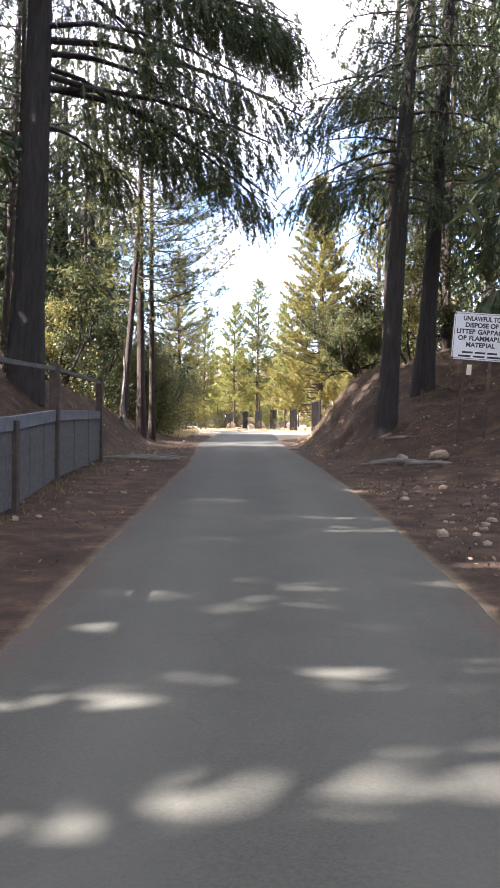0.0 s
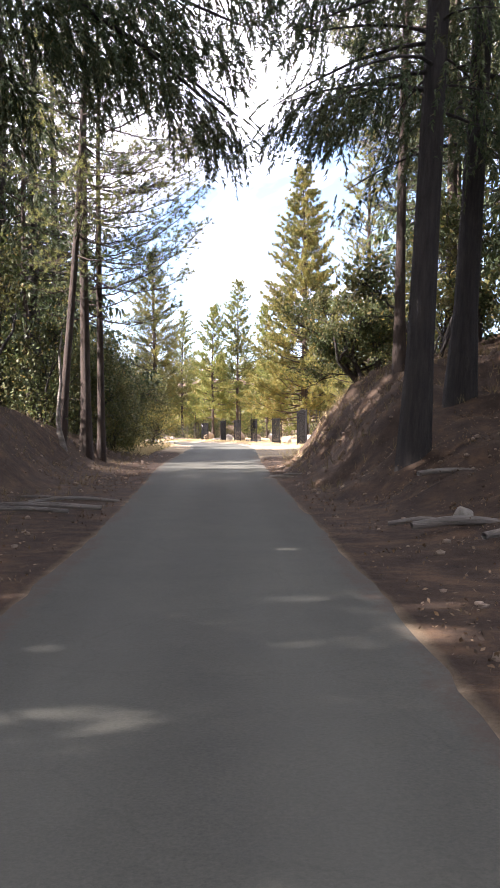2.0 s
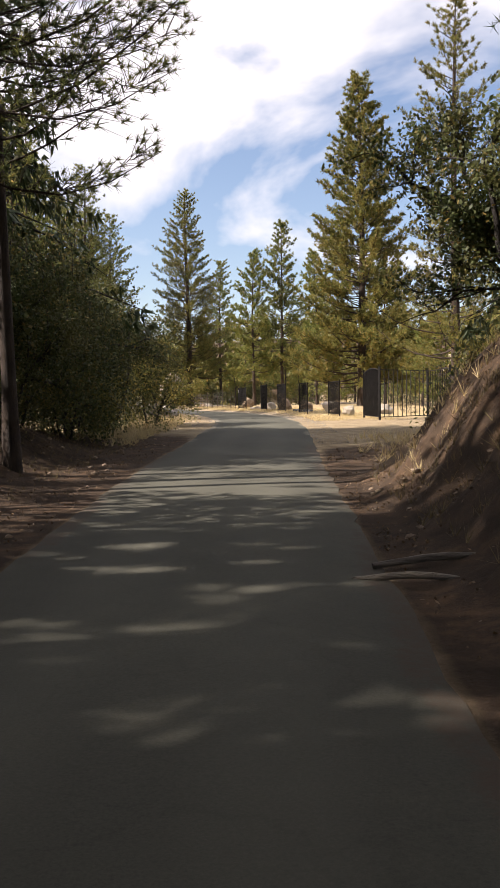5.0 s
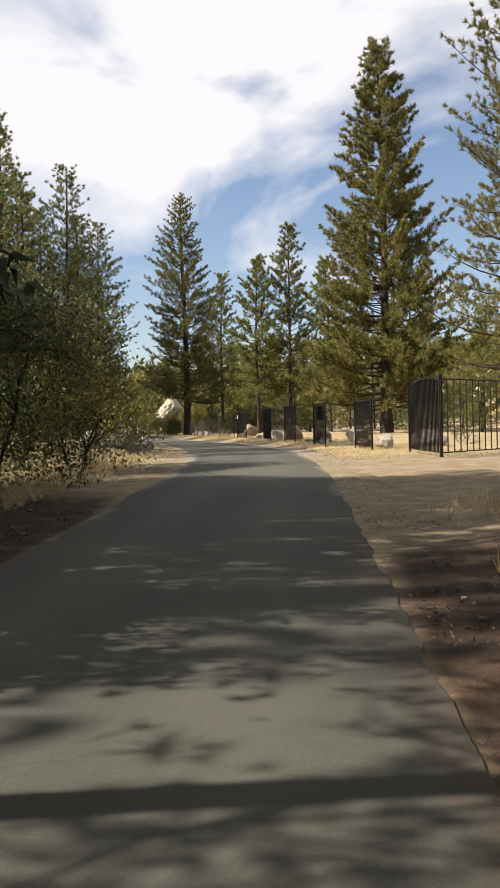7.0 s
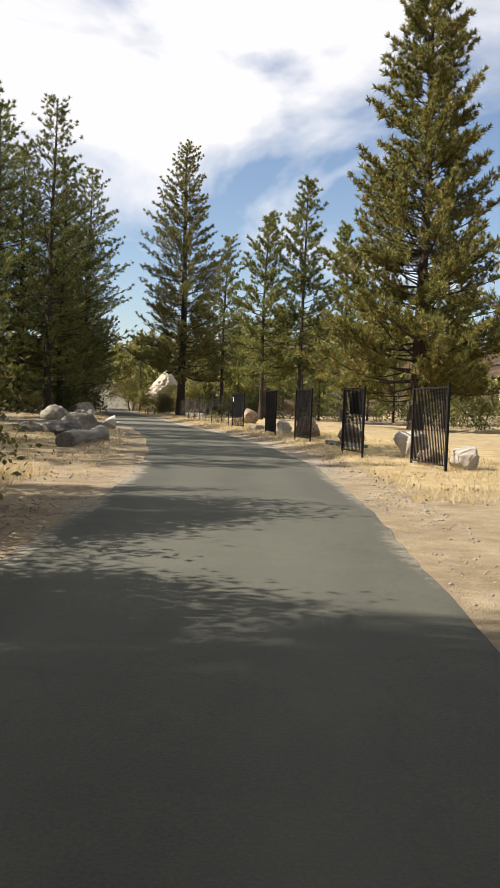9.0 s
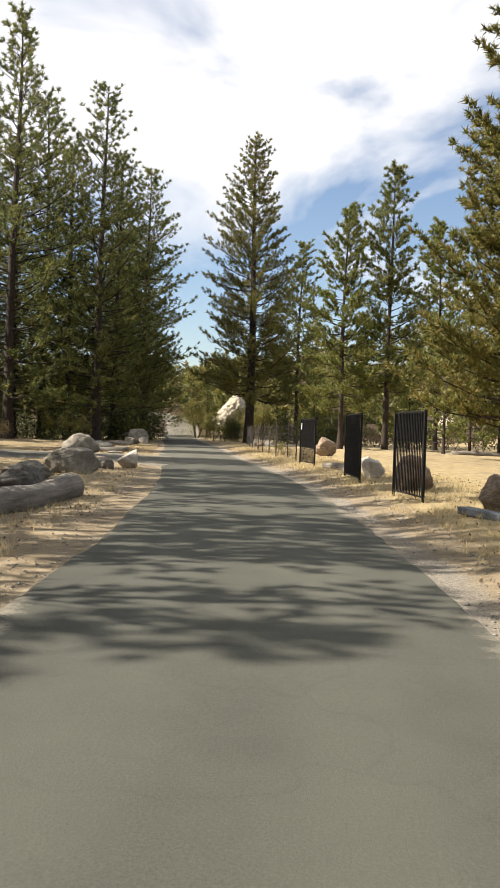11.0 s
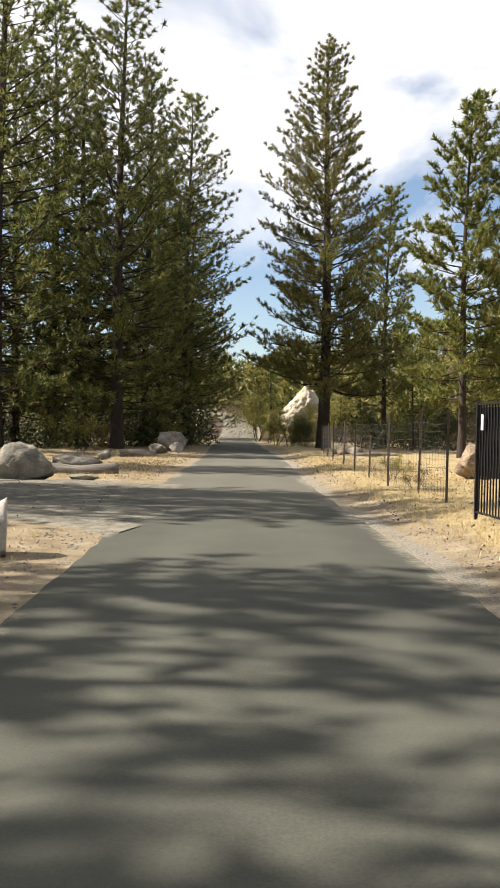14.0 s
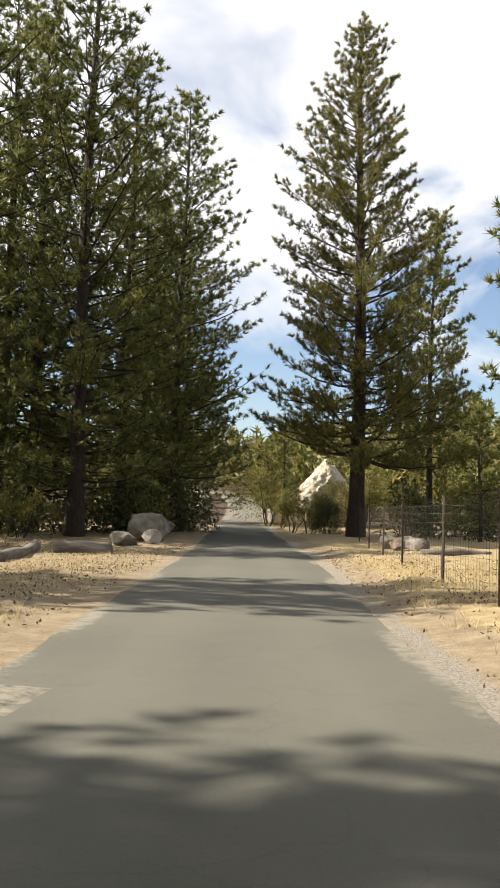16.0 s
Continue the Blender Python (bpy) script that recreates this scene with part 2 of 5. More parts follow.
M_PEBBLE = plain("pebbles", (0.16, 0.14, 0.118), (0.38, 0.345, 0.30), 14, 0.9, bumps=None)
M_LITTER = leafy("fallen_leaves", (0.05, 0.03, 0.016), (0.13, 0.08, 0.04), (0.25, 0.17, 0.09), 0.2, 0.1)


# ---- mesh helpers ----
class Buf:
    """Collects vertices and faces as arrays, and makes one mesh of them."""

    def __init__(self):
        self.v, self.f, self.n = [], [], 0

    def add(self, verts, faces):
        self.v.append(np.asarray(verts, float).reshape(-1, 3))
        self.f.append(np.asarray(faces, int) + self.n)
        self.n += len(self.v[-1])

    def mesh(self, name, mat, smooth=False):
        me = bpy.data.meshes.new(name)
        v = np.concatenate(self.v)
        faces = [a for a in self.f]
        loops = np.concatenate([a.ravel() for a in faces]).astype(np.int32)
        sizes = np.concatenate([np.full(len(a), a.shape[1], np.int32) for a in faces])
        starts = np.concatenate([[0], np.cumsum(sizes)[:-1]]).astype(np.int32)
        me.vertices.add(len(v))
        me.vertices.foreach_set("co", v.astype(np.float32).ravel())
        me.loops.add(len(loops))
        me.loops.foreach_set("vertex_index", loops)
        me.polygons.add(len(sizes))
        me.polygons.foreach_set("loop_start", starts)
        me.polygons.foreach_set("loop_total", sizes)
        if smooth:
            me.polygons.foreach_set("use_smooth", np.ones(len(sizes), bool))
        me.materials.append(mat)
        me.update(calc_edges=True)
        return me


def attach(ob, parent):
    ob.parent = parent
    return ob


def thing(name, at, label, category, group="", rz=0.0, kind=""):
    e = new(name)
    e.empty_display_size = 0.2
    e.location, e.rotation_euler = at, (0, 0, rz)
    return tagged(e, label, category, group, kind)


def part(name, bm, mat, parent, label="", smooth=False):
    """A bmesh as one mesh object under a thing or a part."""
    me = bpy.data.meshes.new(name)
    bm.to_mesh(me)
    bm.free()
    me.materials.append(mat)
    if smooth:
        for p in me.polygons:
            p.use_smooth = True
    return tagged(attach(new(name, me), parent), label)


def box(bm, lo, hi, bevel=0.0):
    lo, hi = Vector(lo), Vector(hi)
    c = (lo + hi) / 2
    res = bmesh.ops.create_cube(bm, size=1.0, matrix=Matrix.LocRotScale(c, None, hi - lo))
    if bevel:
        es = list({e for v in res["verts"] for e in v.link_edges})
        bmesh.ops.bevel(bm, geom=es, offset=bevel, segments=1, affect="EDGES")
    return bm


def tube(buf, points, radii, sides=6):
    """A bent, tapering tube through points."""
    p = np.asarray(points, float)
    k = len(p)
    d = np.gradient(p, axis=0)
    d /= np.linalg.norm(d, axis=1)[:, None] + 1e-9
    ref = np.array([0.0, 0, 1]) if abs(d[0, 2]) < 0.8 else np.array([1.0, 0, 0])
    a = np.cross(d, ref)
    a /= np.linalg.norm(a, axis=1)[:, None] + 1e-9
    b = np.cross(d, a)
    ang = np.linspace(0, 2 * np.pi, sides, endpoint=False)
    ring = a[:, None] * np.cos(ang)[None, :, None] + b[:, None] * np.sin(ang)[None, :, None]
    v = p[:, None] + ring * np.asarray(radii, float)[:, None, None]
    i, j = np.meshgrid(np.arange(k - 1), np.arange(sides), indexing="ij")
    j2 = (j + 1) % sides
    q = np.stack([i * sides + j, i * sides + j2, (i + 1) * sides + j2, (i + 1) * sides + j], -1).reshape(-1, 4)
    buf.add(v, q)


def smooth01(x):
    x = np.clip(x, 0, 1)
    return x * x * (3 - 2 * x)


def bumpy(x, y, s, seed=0.0):
    return noise.noise(Vector((x / s + seed, y / s - seed, seed * 1.7)))
# ---- the lie of the land ----
def along(y, table):
    ys, vs = zip(*table)
    return float(np.interp(y, ys, vs))


CENTRE = [(-60, 0.1), (0, 0.12), (18, 0.1), (30, -0.2), (38, -0.45), (48, -0.25), (56, -0.2), (63, -0.5), (68, -1.0), (75, -2.1), (83, -3.6), (90, -5.2),
          (101, -8.0), (121, -12.2), (153, -20.0), (175, -24.6), (188, -27.3), (200, -32), (215, -44), (230, -60), (260, -95)]
HALF = [(-60, 1.4), (12, 1.38), (20, 1.32), (30, 1.55), (38, 1.78), (45, 1.75), (60, 1.65), (70, 1.8), (90, 1.85), (130, 1.9), (180, 2.0), (260, 2.0)]
RISE = [(-60, -2.0), (0, 0.0), (5, 0.25), (10, 0.45), (15, 0.58), (20, 0.68), (28, 0.72), (36, 0.76), (42, 0.86), (50, 1.05), (57, 1.2),
        (66, 1.24), (80, 1.27), (95, 1.24), (130, 1.25), (160, 1.35), (175, 2.0), (190, 3.5), (200, 4.6), (215, 5.6), (230, 6.2), (260, 6.8)]
GRID_Y = np.arange(-60, 261, 1.0)


def blurred(table, width):
    v = np.array([along(y, table) for y in GRID_Y])
    k = np.exp(-0.5 * (np.arange(-15, 16) / width) ** 2)
    return np.convolve(np.pad(v, 15, mode="reflect", reflect_type="odd"), k / k.sum(), "valid")


XC, HW, ZR = blurred(CENTRE, 4), blurred(HALF, 3), blurred(RISE, 2.5)


def road_x(y):
    return float(np.interp(y, GRID_Y, XC))


def road_half(y):
    return float(np.interp(y, GRID_Y, HW))


def road_z(y):
    return float(np.interp(y, GRID_Y, ZR))


BANK_R = [(10, 0), (15, 0.15), (19, 0.5), (23, 1.3), (27, 2.5), (32, 2.9), (37, 2.6), (42, 1.55), (46, 0.7), (50, 0.25), (54, 0)]
BANK_L = [(-20, 0.8), (4, 1.2), (16, 1.7), (24, 1.9), (34, 1.7), (42, 1.0), (47, 0.3), (51, 0)]


def land(x, y):
    """The ground's height."""
    u = x - road_x(min(y, 260))
    z = road_z(y)
    h = road_half(y)
    side = abs(u) - h
    out = z + 0.02 * min(max(side, 0), 3) / 3
    if u > 0:
        b = along(y, BANK_R)
        foot = 1.9 + 0.25 * bumpy(y, 0, 5, 3) + 0.3 * float(smooth01((y - 33) / 5)) + 1.4 * float(smooth01((y - 37) / 9))
        out += b * float(smooth01((u - foot) / 2.9)) + (0.1 + 0.12 * min(b, 1.5)) * max(0, u - foot - 2.6) * (1 if y < 60 else 0) * min(1, max(0, (56 - y) / 10)) * min(1, 14 / max(u, 1))
        out += 0.17 * float(smooth01((u - h) / 1.6)) * float(smooth01((y - 62) / 12)) * float(smooth01((150 - y) / 15))
        out += 9.0 * float(smooth01((u - 22) / 70)) * float(smooth01((y - 90) / 90))
    else:
        b = along(y, BANK_L)
        foot = 3.3 + 0.3 * bumpy(y, 0, 6, 9)
        out += b * float(smooth01((-u - foot) / 2.4)) + 0.22 * max(0, -u - foot - 2) * min(1, b) * min(1, 18 / max(-u, 1))
        out += 7.0 * float(smooth01((-u - 40) / 80)) * float(smooth01((y - 60) / 60))
    if side > 4:
        out += 3.2 * float(smooth01((y - 178) / 110)) * float(smooth01((side - 4) / 25))
    if y > 260:
        out += min(9.0, (y - 260) * 0.03)
    if u > 0 and b > 0.3:
        face = float(smooth01((u - foot) / 1.0)) * float(smooth01((foot + 5.5 - u) / 2.0)) * min(1.0, b / 1.5)
        out += face * (0.42 * abs(bumpy(x * 0.6, y, 1.5, 31)) + 0.3 * bumpy(x, y, 0.75, 17) + 0.12 * bumpy(x, y, 0.36, 41) - 0.16)
    wild = min(1, max(0, side) / 3) * (1.0 + 1.3 * min(1.0, along(y, BANK_R) if u > 0 else 0.0))
    out += wild * (0.10 * bumpy(x, y, 2.3) + 0.05 * bumpy(x, y, 0.8, 5) + 0.25 * bumpy(x, y, 14, 2) * min(1, max(0, side - 3) / 8))
    if side < -0.3:
        out -= 0.07 * min(1, (-0.3 - side) / 0.3)
    return out


def build_ground():
    ys = np.concatenate([np.arange(-40, 12, 0.8), np.arange(12, 60, 0.45), np.arange(60, 132, 0.6), np.arange(132, 200, 1.6), np.arange(200, 262, 4), 262 + 8 * 1.35 ** np.arange(0, 17)])
    half = np.concatenate([np.arange(0, 2.4, 0.3), np.arange(2.4, 8, 0.42), 8 * 1.12 ** np.arange(0, 20), 78 * 1.45 ** np.arange(0, 10)])
    us = np.concatenate([-half[:0:-1], half])
    v = np.zeros((len(ys), len(us), 3))
    edge, straw, forest = (np.zeros((len(ys), len(us)), np.float32) for _ in range(3))
    for i, y in enumerate(ys):
        c, h = road_x(min(y, 260)), road_half(min(y, 260))
        for j, u in enumerate(us):
            x = c + u
            v[i, j] = x, y, land(x, y)
            side = abs(u) - h
            edge[i, j] = max(0.0, 1 - abs(side - 0.15) / 0.55) * ((0.5 + 0.4 * float(smooth01((y - 60) / 8)) if u > 0 else 0.6) if y > 48 else 0.2)
            if u > 0:
                straw[i, j] = float(smooth01((side - 0.7) / 0.8)) * float(smooth01((y - 58) / 8)) * (0.55 + 0.45 * float(smooth01((8 - side) / 5)))
            else:
                straw[i, j] = 0.5 * float(smooth01((side - 0.8) / 1.5)) * float(smooth01((y - 48) / 8))
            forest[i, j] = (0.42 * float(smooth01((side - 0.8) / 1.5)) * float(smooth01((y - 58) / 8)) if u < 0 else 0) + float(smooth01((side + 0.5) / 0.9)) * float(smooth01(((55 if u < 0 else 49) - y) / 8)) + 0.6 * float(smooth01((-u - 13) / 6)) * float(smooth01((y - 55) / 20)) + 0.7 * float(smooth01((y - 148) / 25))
    n = len(us)
    i, j = np.meshgrid(np.arange(len(ys) - 1), np.arange(n - 1), indexing="ij")
    f = np.stack([i * n + j, i * n + j + 1, (i + 1) * n + j + 1, (i + 1) * n + j], -1).reshape(-1, 4)
    buf = Buf()
    buf.add(v, f)
    me = buf.mesh("ground", M_GROUND, smooth=True)
    for name, a in (("edge", edge), ("straw", straw), ("forest", forest)):
        me.attributes.new(name, "FLOAT", "POINT").data.foreach_set("value", np.clip(a, 0, 1).ravel())
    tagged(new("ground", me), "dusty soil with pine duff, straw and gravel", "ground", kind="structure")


def build_road():
    ys = np.concatenate([np.arange(-40, 130, 0.35), np.arange(130, 259, 1.5)])
    cols = np.array([-1.0, -0.96, -0.9, -0.8, -0.65, -0.5, -0.3, -0.1, 0.1, 0.3, 0.5, 0.65, 0.8, 0.9, 0.96, 1.0])
    v = np.zeros((len(ys), len(cols), 3))
    track, dusty, duff, film = (np.zeros(v.shape[:2], np.float32) for _ in range(4))
    for i, y in enumerate(ys):
        c, h, z = road_x(y), road_half(y), road_z(y)
        slope = (road_x(y + 1) - road_x(y - 1)) / 2
        for j, a in enumerate(cols):
            sd = math.copysign(1, a)
            w = h + (0.06 * bumpy(y, sd, 0.5, 7) + 0.05 * bumpy(y, sd, 1.4, 5) + 0.05 * bumpy(y, sd, 5.0, 11)) * float(smooth01((abs(a) - 0.6) / 0.3))
            u = a * w
            k = 1 / math.hypot(1, slope)
            v[i, j] = c + u * k, y - u * slope * k, z + 0.026 - 0.012 * a * a + 0.006 * bumpy(c + u, y, 1.5)
            duff[i, j] = float(smooth01((abs(a) - 0.62) / 0.36)) * float(smooth01((52 - y) / 8)) * (1.0 + 0.5 * bumpy(sd * 3, y, 1.8, 6))
            track[i, j] = max(0, 1 - abs(abs(a) - 0.42) / 0.28) * (0.55 + 0.45 * bumpy(a * 2, y, 6, 4))
            dusty[i, j] = float(smooth01((abs(a) - 0.7) / 0.3)) * float(smooth01((y - 42) / 8)) * (0.8 + 0.8 * bumpy(sd * 3, y, 2.2, 8)) + 0.9 * float(smooth01((y - 148) / 20))
            film[i, j] = float(smooth01((y - 93) / 8)) * float(1 - smooth01((y - 118) / 20)) * (0.85 + 0.3 * bumpy(sd * 3, y, 2.5, 5))
    n = len(cols)
    i, j = np.meshgrid(np.arange(len(ys) - 1), np.arange(n - 1), indexing="ij")
    buf = Buf()
    buf.add(v, np.stack([i * n + j, i * n + j + 1, (i + 1) * n + j + 1, (i + 1) * n + j], -1).reshape(-1, 4))
    first = n * len(ys)
    for col in (0, n - 1):
        top = v[:, col]
        low = top - np.array([0, 0, 0.05])
        m = np.arange(len(ys) - 1)
        skirt = np.stack([m, m + 1, m + 1 + len(ys), m + len(ys)], -1)
        buf.add(np.concatenate([top, low]), skirt if col == 0 else skirt[:, ::-1])
    spare = 4 * len(ys)
    me = buf.mesh("road", M_ROAD, smooth=True)
    for name, a in (("track", track), ("dusty", dusty), ("duff", duff), ("film", film)):
        me.attributes.new(name, "FLOAT", "POINT").data.foreach_set("value", np.concatenate([np.clip(a, 0, 1).ravel(), np.full(spare, 0.0 if name == "track" else 0.5)]).astype(np.float32))
    tagged(new("road", me), "narrow worn grey asphalt road with ragged edges", "road", kind="structure")
    # the side road that leaves between the boulders
    xs = np.arange(0, 42, 0.8)
    cols = np.linspace(-1, 1, 19)
    v = np.zeros((len(xs), len(cols), 3))
    dusty = np.zeros(v.shape[:2], np.float32)
    for i, d in enumerate(xs):
        x0, y0 = -7.2 - d, 96.2 + 0.17 * d - 0.002 * d * d
        w = 4.3 + 1.6 * math.exp(-d / 2.2) + 0.15 * bumpy(d, 0, 2, 3)
        for j, a in enumerate(cols):
            x, y = x0, y0 + a * w
            v[i, j] = x, y, max(land(x, y), road_z(y) - 0.02) + (0.03 if abs(a) < 1 else -0.05)
            dusty[i, j] = (0.78 + 0.22 * float(smooth01((abs(a) - 0.45) / 0.5))) * (1.0 + 0.5 * bumpy(x, y, 1.5, 4))
    n = len(cols)
    i, j = np.meshgrid(np.arange(len(xs) - 1), np.arange(n - 1), indexing="ij")
    buf = Buf()
    buf.add(v, np.stack([i * n + j, i * n + j + 1, (i + 1) * n + j + 1, (i + 1) * n + j], -1).reshape(-1, 4)[:, ::-1])
    me = buf.mesh("side_road", M_ROAD, smooth=True)
    me.attributes.new("dusty", "FLOAT", "POINT").data.foreach_set("value", np.clip(dusty, 0, 1).ravel())
    tagged(new("side_road", me), "dusty paved side road joining between boulders", "road", kind="structure")


build_ground()
build_road()
# ---- trees ----
RNG = np.random.RandomState(7)


def unit(v):
    return v / (np.linalg.norm(v, axis=-1, keepdims=True) + 1e-9)


def tufts(buf, centres, dirs, blades, length, width, spread, droop=0.0):
    """Bursts of needles: thin triangles round each twig's end."""
    n = len(centres)
    if n == 0:
        return
    d = unit(dirs[:, None] * (1 - spread) + RNG.normal(size=(n, blades, 3)) * spread * 0.75 + np.array([0, 0, 0.12 - droop]))
    ln = length * RNG.uniform(0.6, 1.15, (n, blades, 1))
    side = unit(np.cross(d, RNG.normal(size=(n, blades, 3)))) * width * RNG.uniform(0.6, 1.3, (n, blades, 1))
    base = centres[:, None] - d * 0.04
    v = np.stack([base + d * ln * 0.25 - side * 0.5, base + d * ln * 0.25 + side * 0.5, base + d * ln], 2)
    v[:, :, :2] -= (d * ln * 0.25)[:, :, None] * RNG.uniform(0, 1, (n, blades, 1, 1))
    buf.add(v, np.arange(n * blades)[:, None] * 3 + np.array([[0, 1, 2]]))


def sprays(buf, centres, dirs, blades, length, leaf, width):
    """Flat drooping fronds: small blades on both sides of a hanging twig."""
    n = len(centres)
    axis = unit(dirs + RNG.normal(size=(n, 3)) * 0.28)
    flat = unit(np.cross(axis, RNG.normal(size=(n, 3))))
    ln = length * RNG.uniform(0.5, 1.2, (n, 1, 1))
    t = RNG.uniform(0.0, 1.0, (n, blades, 1))
    sgn = RNG.choice([-1.0, 1.0], (n, blades, 1))
    bend = np.array([0, 0, -0.25]) * t ** 2
    base = centres[:, None] + (axis[:, None] + bend) * ln * t
    d = unit(axis[:, None] * 0.8 + flat[:, None] * sgn * RNG.uniform(0.3, 0.9, (n, blades, 1)) + RNG.normal(size=(n, blades, 3)) * 0.18)
    lf = leaf * RNG.uniform(0.6, 1.25, (n, blades, 1))
    side = unit(np.cross(d, RNG.normal(size=(n, blades, 3)))) * width
    v = np.stack([base - side * 0.5, base + side * 0.5, base + d * lf], 2)
    buf.add(v, np.arange(n * blades)[:, None] * 3 + np.array([[0, 1, 2]]))


def leaves(buf, centres, per, size, scatter):
    """Small folded leaves round each twig's end."""
    n = len(centres)
    c = (centres[:, None] + RNG.normal(size=(n, per, 3)) * scatter).reshape(-1, 3)
    a = unit(RNG.normal(size=c.shape) + np.array([0, 0, -0.3]))
    b = unit(np.cross(a, RNG.normal(size=c.shape) * 0.6 + np.array([0, 0, 1.0])))
    s = size * RNG.uniform(0.6, 1.3, (len(c), 1))
    v = np.stack([c, c + a * s * 0.5 + b * s * 0.28, c + a * s, c + a * s * 0.5 - b * s * 0.28], 1)
    k = np.arange(len(c))[:, None] * 4
    buf.add(v, k + np.array([[0, 1, 2, 3]]))


def trunk_line(h, lean, wobble, k=14):
    s = np.linspace(0, 1, k)
    ph = RNG.uniform(0, 6.28, 2)
    x = lean[0] * h * s + wobble * np.sin(s * 5 + ph[0]) * s
    y = lean[1] * h * s + wobble * np.sin(s * 4 + ph[1]) * s
    return np.stack([x, y, s * h], 1), s


def point_on(line, s, at):
    return np.array([np.interp(at, s, line[:, q]) for q in range(3)])


def conifer(h, radius, crown_from, trunk_r, needles, bark, density=4.4, style="pine", blades=11, lean=(0, 0), per_m=5.5, one_side=None, near=False, coarse=False, fine=False, flare=0.45, cone=0.8, seen=99.0, boughs=()):
    """Meshes of a trunk with limbs, and of a crown. style: pine (tufts, upturned tips) or cedar (hanging sprays)."""
    wood, crown = Buf(), Buf()
    line, s = trunk_line(h, lean, 0.14 + 0.005 * h)
    shape = ((0.3, 0.026) if not fine else (0.21, 0.011)) if near else (0.5, 0.2) if coarse else (0.34, 0.056) if fine else (0.38, 0.08)
    r = trunk_r * ((1 - s) ** 0.8 * 0.96 + 0.03) * (1 + flare * np.exp(-s * h / 0.5))
    line[0, 2] = -0.35
    tube(wood, line, r, 12)
    count = int(h * (1 - crown_from) * density)
    zs = crown_from + (0.985 - crown_from) * (np.arange(count) + RNG.uniform(0, 1, count)) / count
    az = RNG.uniform(0, 6.28) + np.arange(count) * 2.4 + RNG.normal(0, 0.35, count)
    cs, ds = [], []
    limbs = [(z, a, None) for z, a in zip(zs, az)] + [(z / h, a, ln) for z, a, ln in boughs]
    for z, a, given in limbs:
        u = (z - crown_from) / (1 - crown_from)
        ln = radius * ((1 - u) ** cone * min(1.0, 0.7 + 1.6 * u) + 0.04) * RNG.uniform(0.55, 1.12)
        if RNG.rand() < 0.1 * (1 - u):
            ln *= 1.2
        if one_side is not None:
            ln *= 0.75 + 0.5 * max(0, math.cos(a - one_side))
        ln = given or ln
        out = np.array([math.cos(a), math.sin(a), 0])
        p0 = point_on(line, s, z)
        t = np.linspace(0, 1, 3 if coarse else 5)
        if style == "pine":
            pitch = -0.12 + 0.75 * u + RNG.normal(0, 0.26 if near else 0.12)
            zz = ln * (pitch * t + 0.28 * t ** 2 * (1 - u) - 0.10 * np.sin(t * 3.1) * (1 - u))
        else:
            pitch = 0.05 + 0.4 * u + RNG.normal(0.08 if given else 0, 0.2 if given else 0.12)
            zz = ln * (pitch * t - 0.42 * t ** 2 + 0.08 * t ** 3)
        bend = np.cross(out, [0, 0, 1.0]) * RNG.normal(0, 0.24 if near else 0.12) * ln
        pts = p0 + out * (t * ln)[:, None] + bend * (t ** 2)[:, None] + np.array([0, 0, 1.0]) * zz[:, None]
        br = (0.012 + 0.014 * ln * (0.6 + 0.4 * trunk_r / 0.4)) * (0.55 if near and fine else 1.0)
        tube(wood, pts, br * (1 - t * 0.8), 3 if coarse else 4)
        m = max(4, int(ln * per_m * (1.0 if style == "pine" else 1.2) * ((2.5 if style == "cedar" else 1.5) if given else 0.3 if z * h > seen else 1.0)))
        tt = 0.14 + 0.86 * RNG.uniform(0, 1, m) ** 0.75 if not given or style == "pine" else 0.3 + 0.7 * RNG.uniform(0, 1, m) ** 0.8
        tt[0] = 1.0
        along_b = np.stack([np.interp(tt, t, pts[:, q]) for q in range(3)], 1)
        lat = np.cross(out, [0, 0, 1.0])
        reach = (0.10 + (0.3 if near and fine else 0.22) * ln * (1.12 - tt)) * RNG.normal(0, 1, m)
        if style == "pine":
            off = lat * reach[:, None] + RNG.normal(0, 0.10, (m, 3)) + np.array([0, 0, 1.0]) * np.abs(RNG.normal(0.04, 0.12, m))[:, None]
            dd = out * 0.9 + off * 0.6 + np.array([0, 0, 0.35])
        else:
            off = lat * reach[:, None] + RNG.normal(0, 0.12, (m, 3)) - np.array([0, 0, 1.0]) * RNG.uniform(0, 0.28 + 0.08 * ln, m)[:, None]
            dd = out * 0.35 + off * 0.3 + np.array([0, 0, -0.75])
        cs.append(along_b + off)
        if near and fine and z * h < seen:
            for b0, b1 in zip(along_b - out * 0.25 * ln * 0.3, along_b + off):
                tube(wood, [b0, (b0 + b1) / 2 + (0, 0, 0.02), b1], [0.007, 0.006, 0.003], 3)
        ds.append(unit(dd))
    cs, ds = np.concatenate(cs), np.concatenate(ds)
    if style == "pine":
        tufts(crown, cs, ds, blades, *shape, 0.54 if fine else 0.66)
    elif near:
        sprays(crown, cs, ds, blades, 0.58, *((0.1, 0.03) if boughs else (0.105, 0.028)))
    else:
        tufts(crown, cs, ds, blades, 0.6, 0.16, 0.42, 0.3)
    return wood.mesh("trunk", bark, True), crown.mesh("crown", needles)


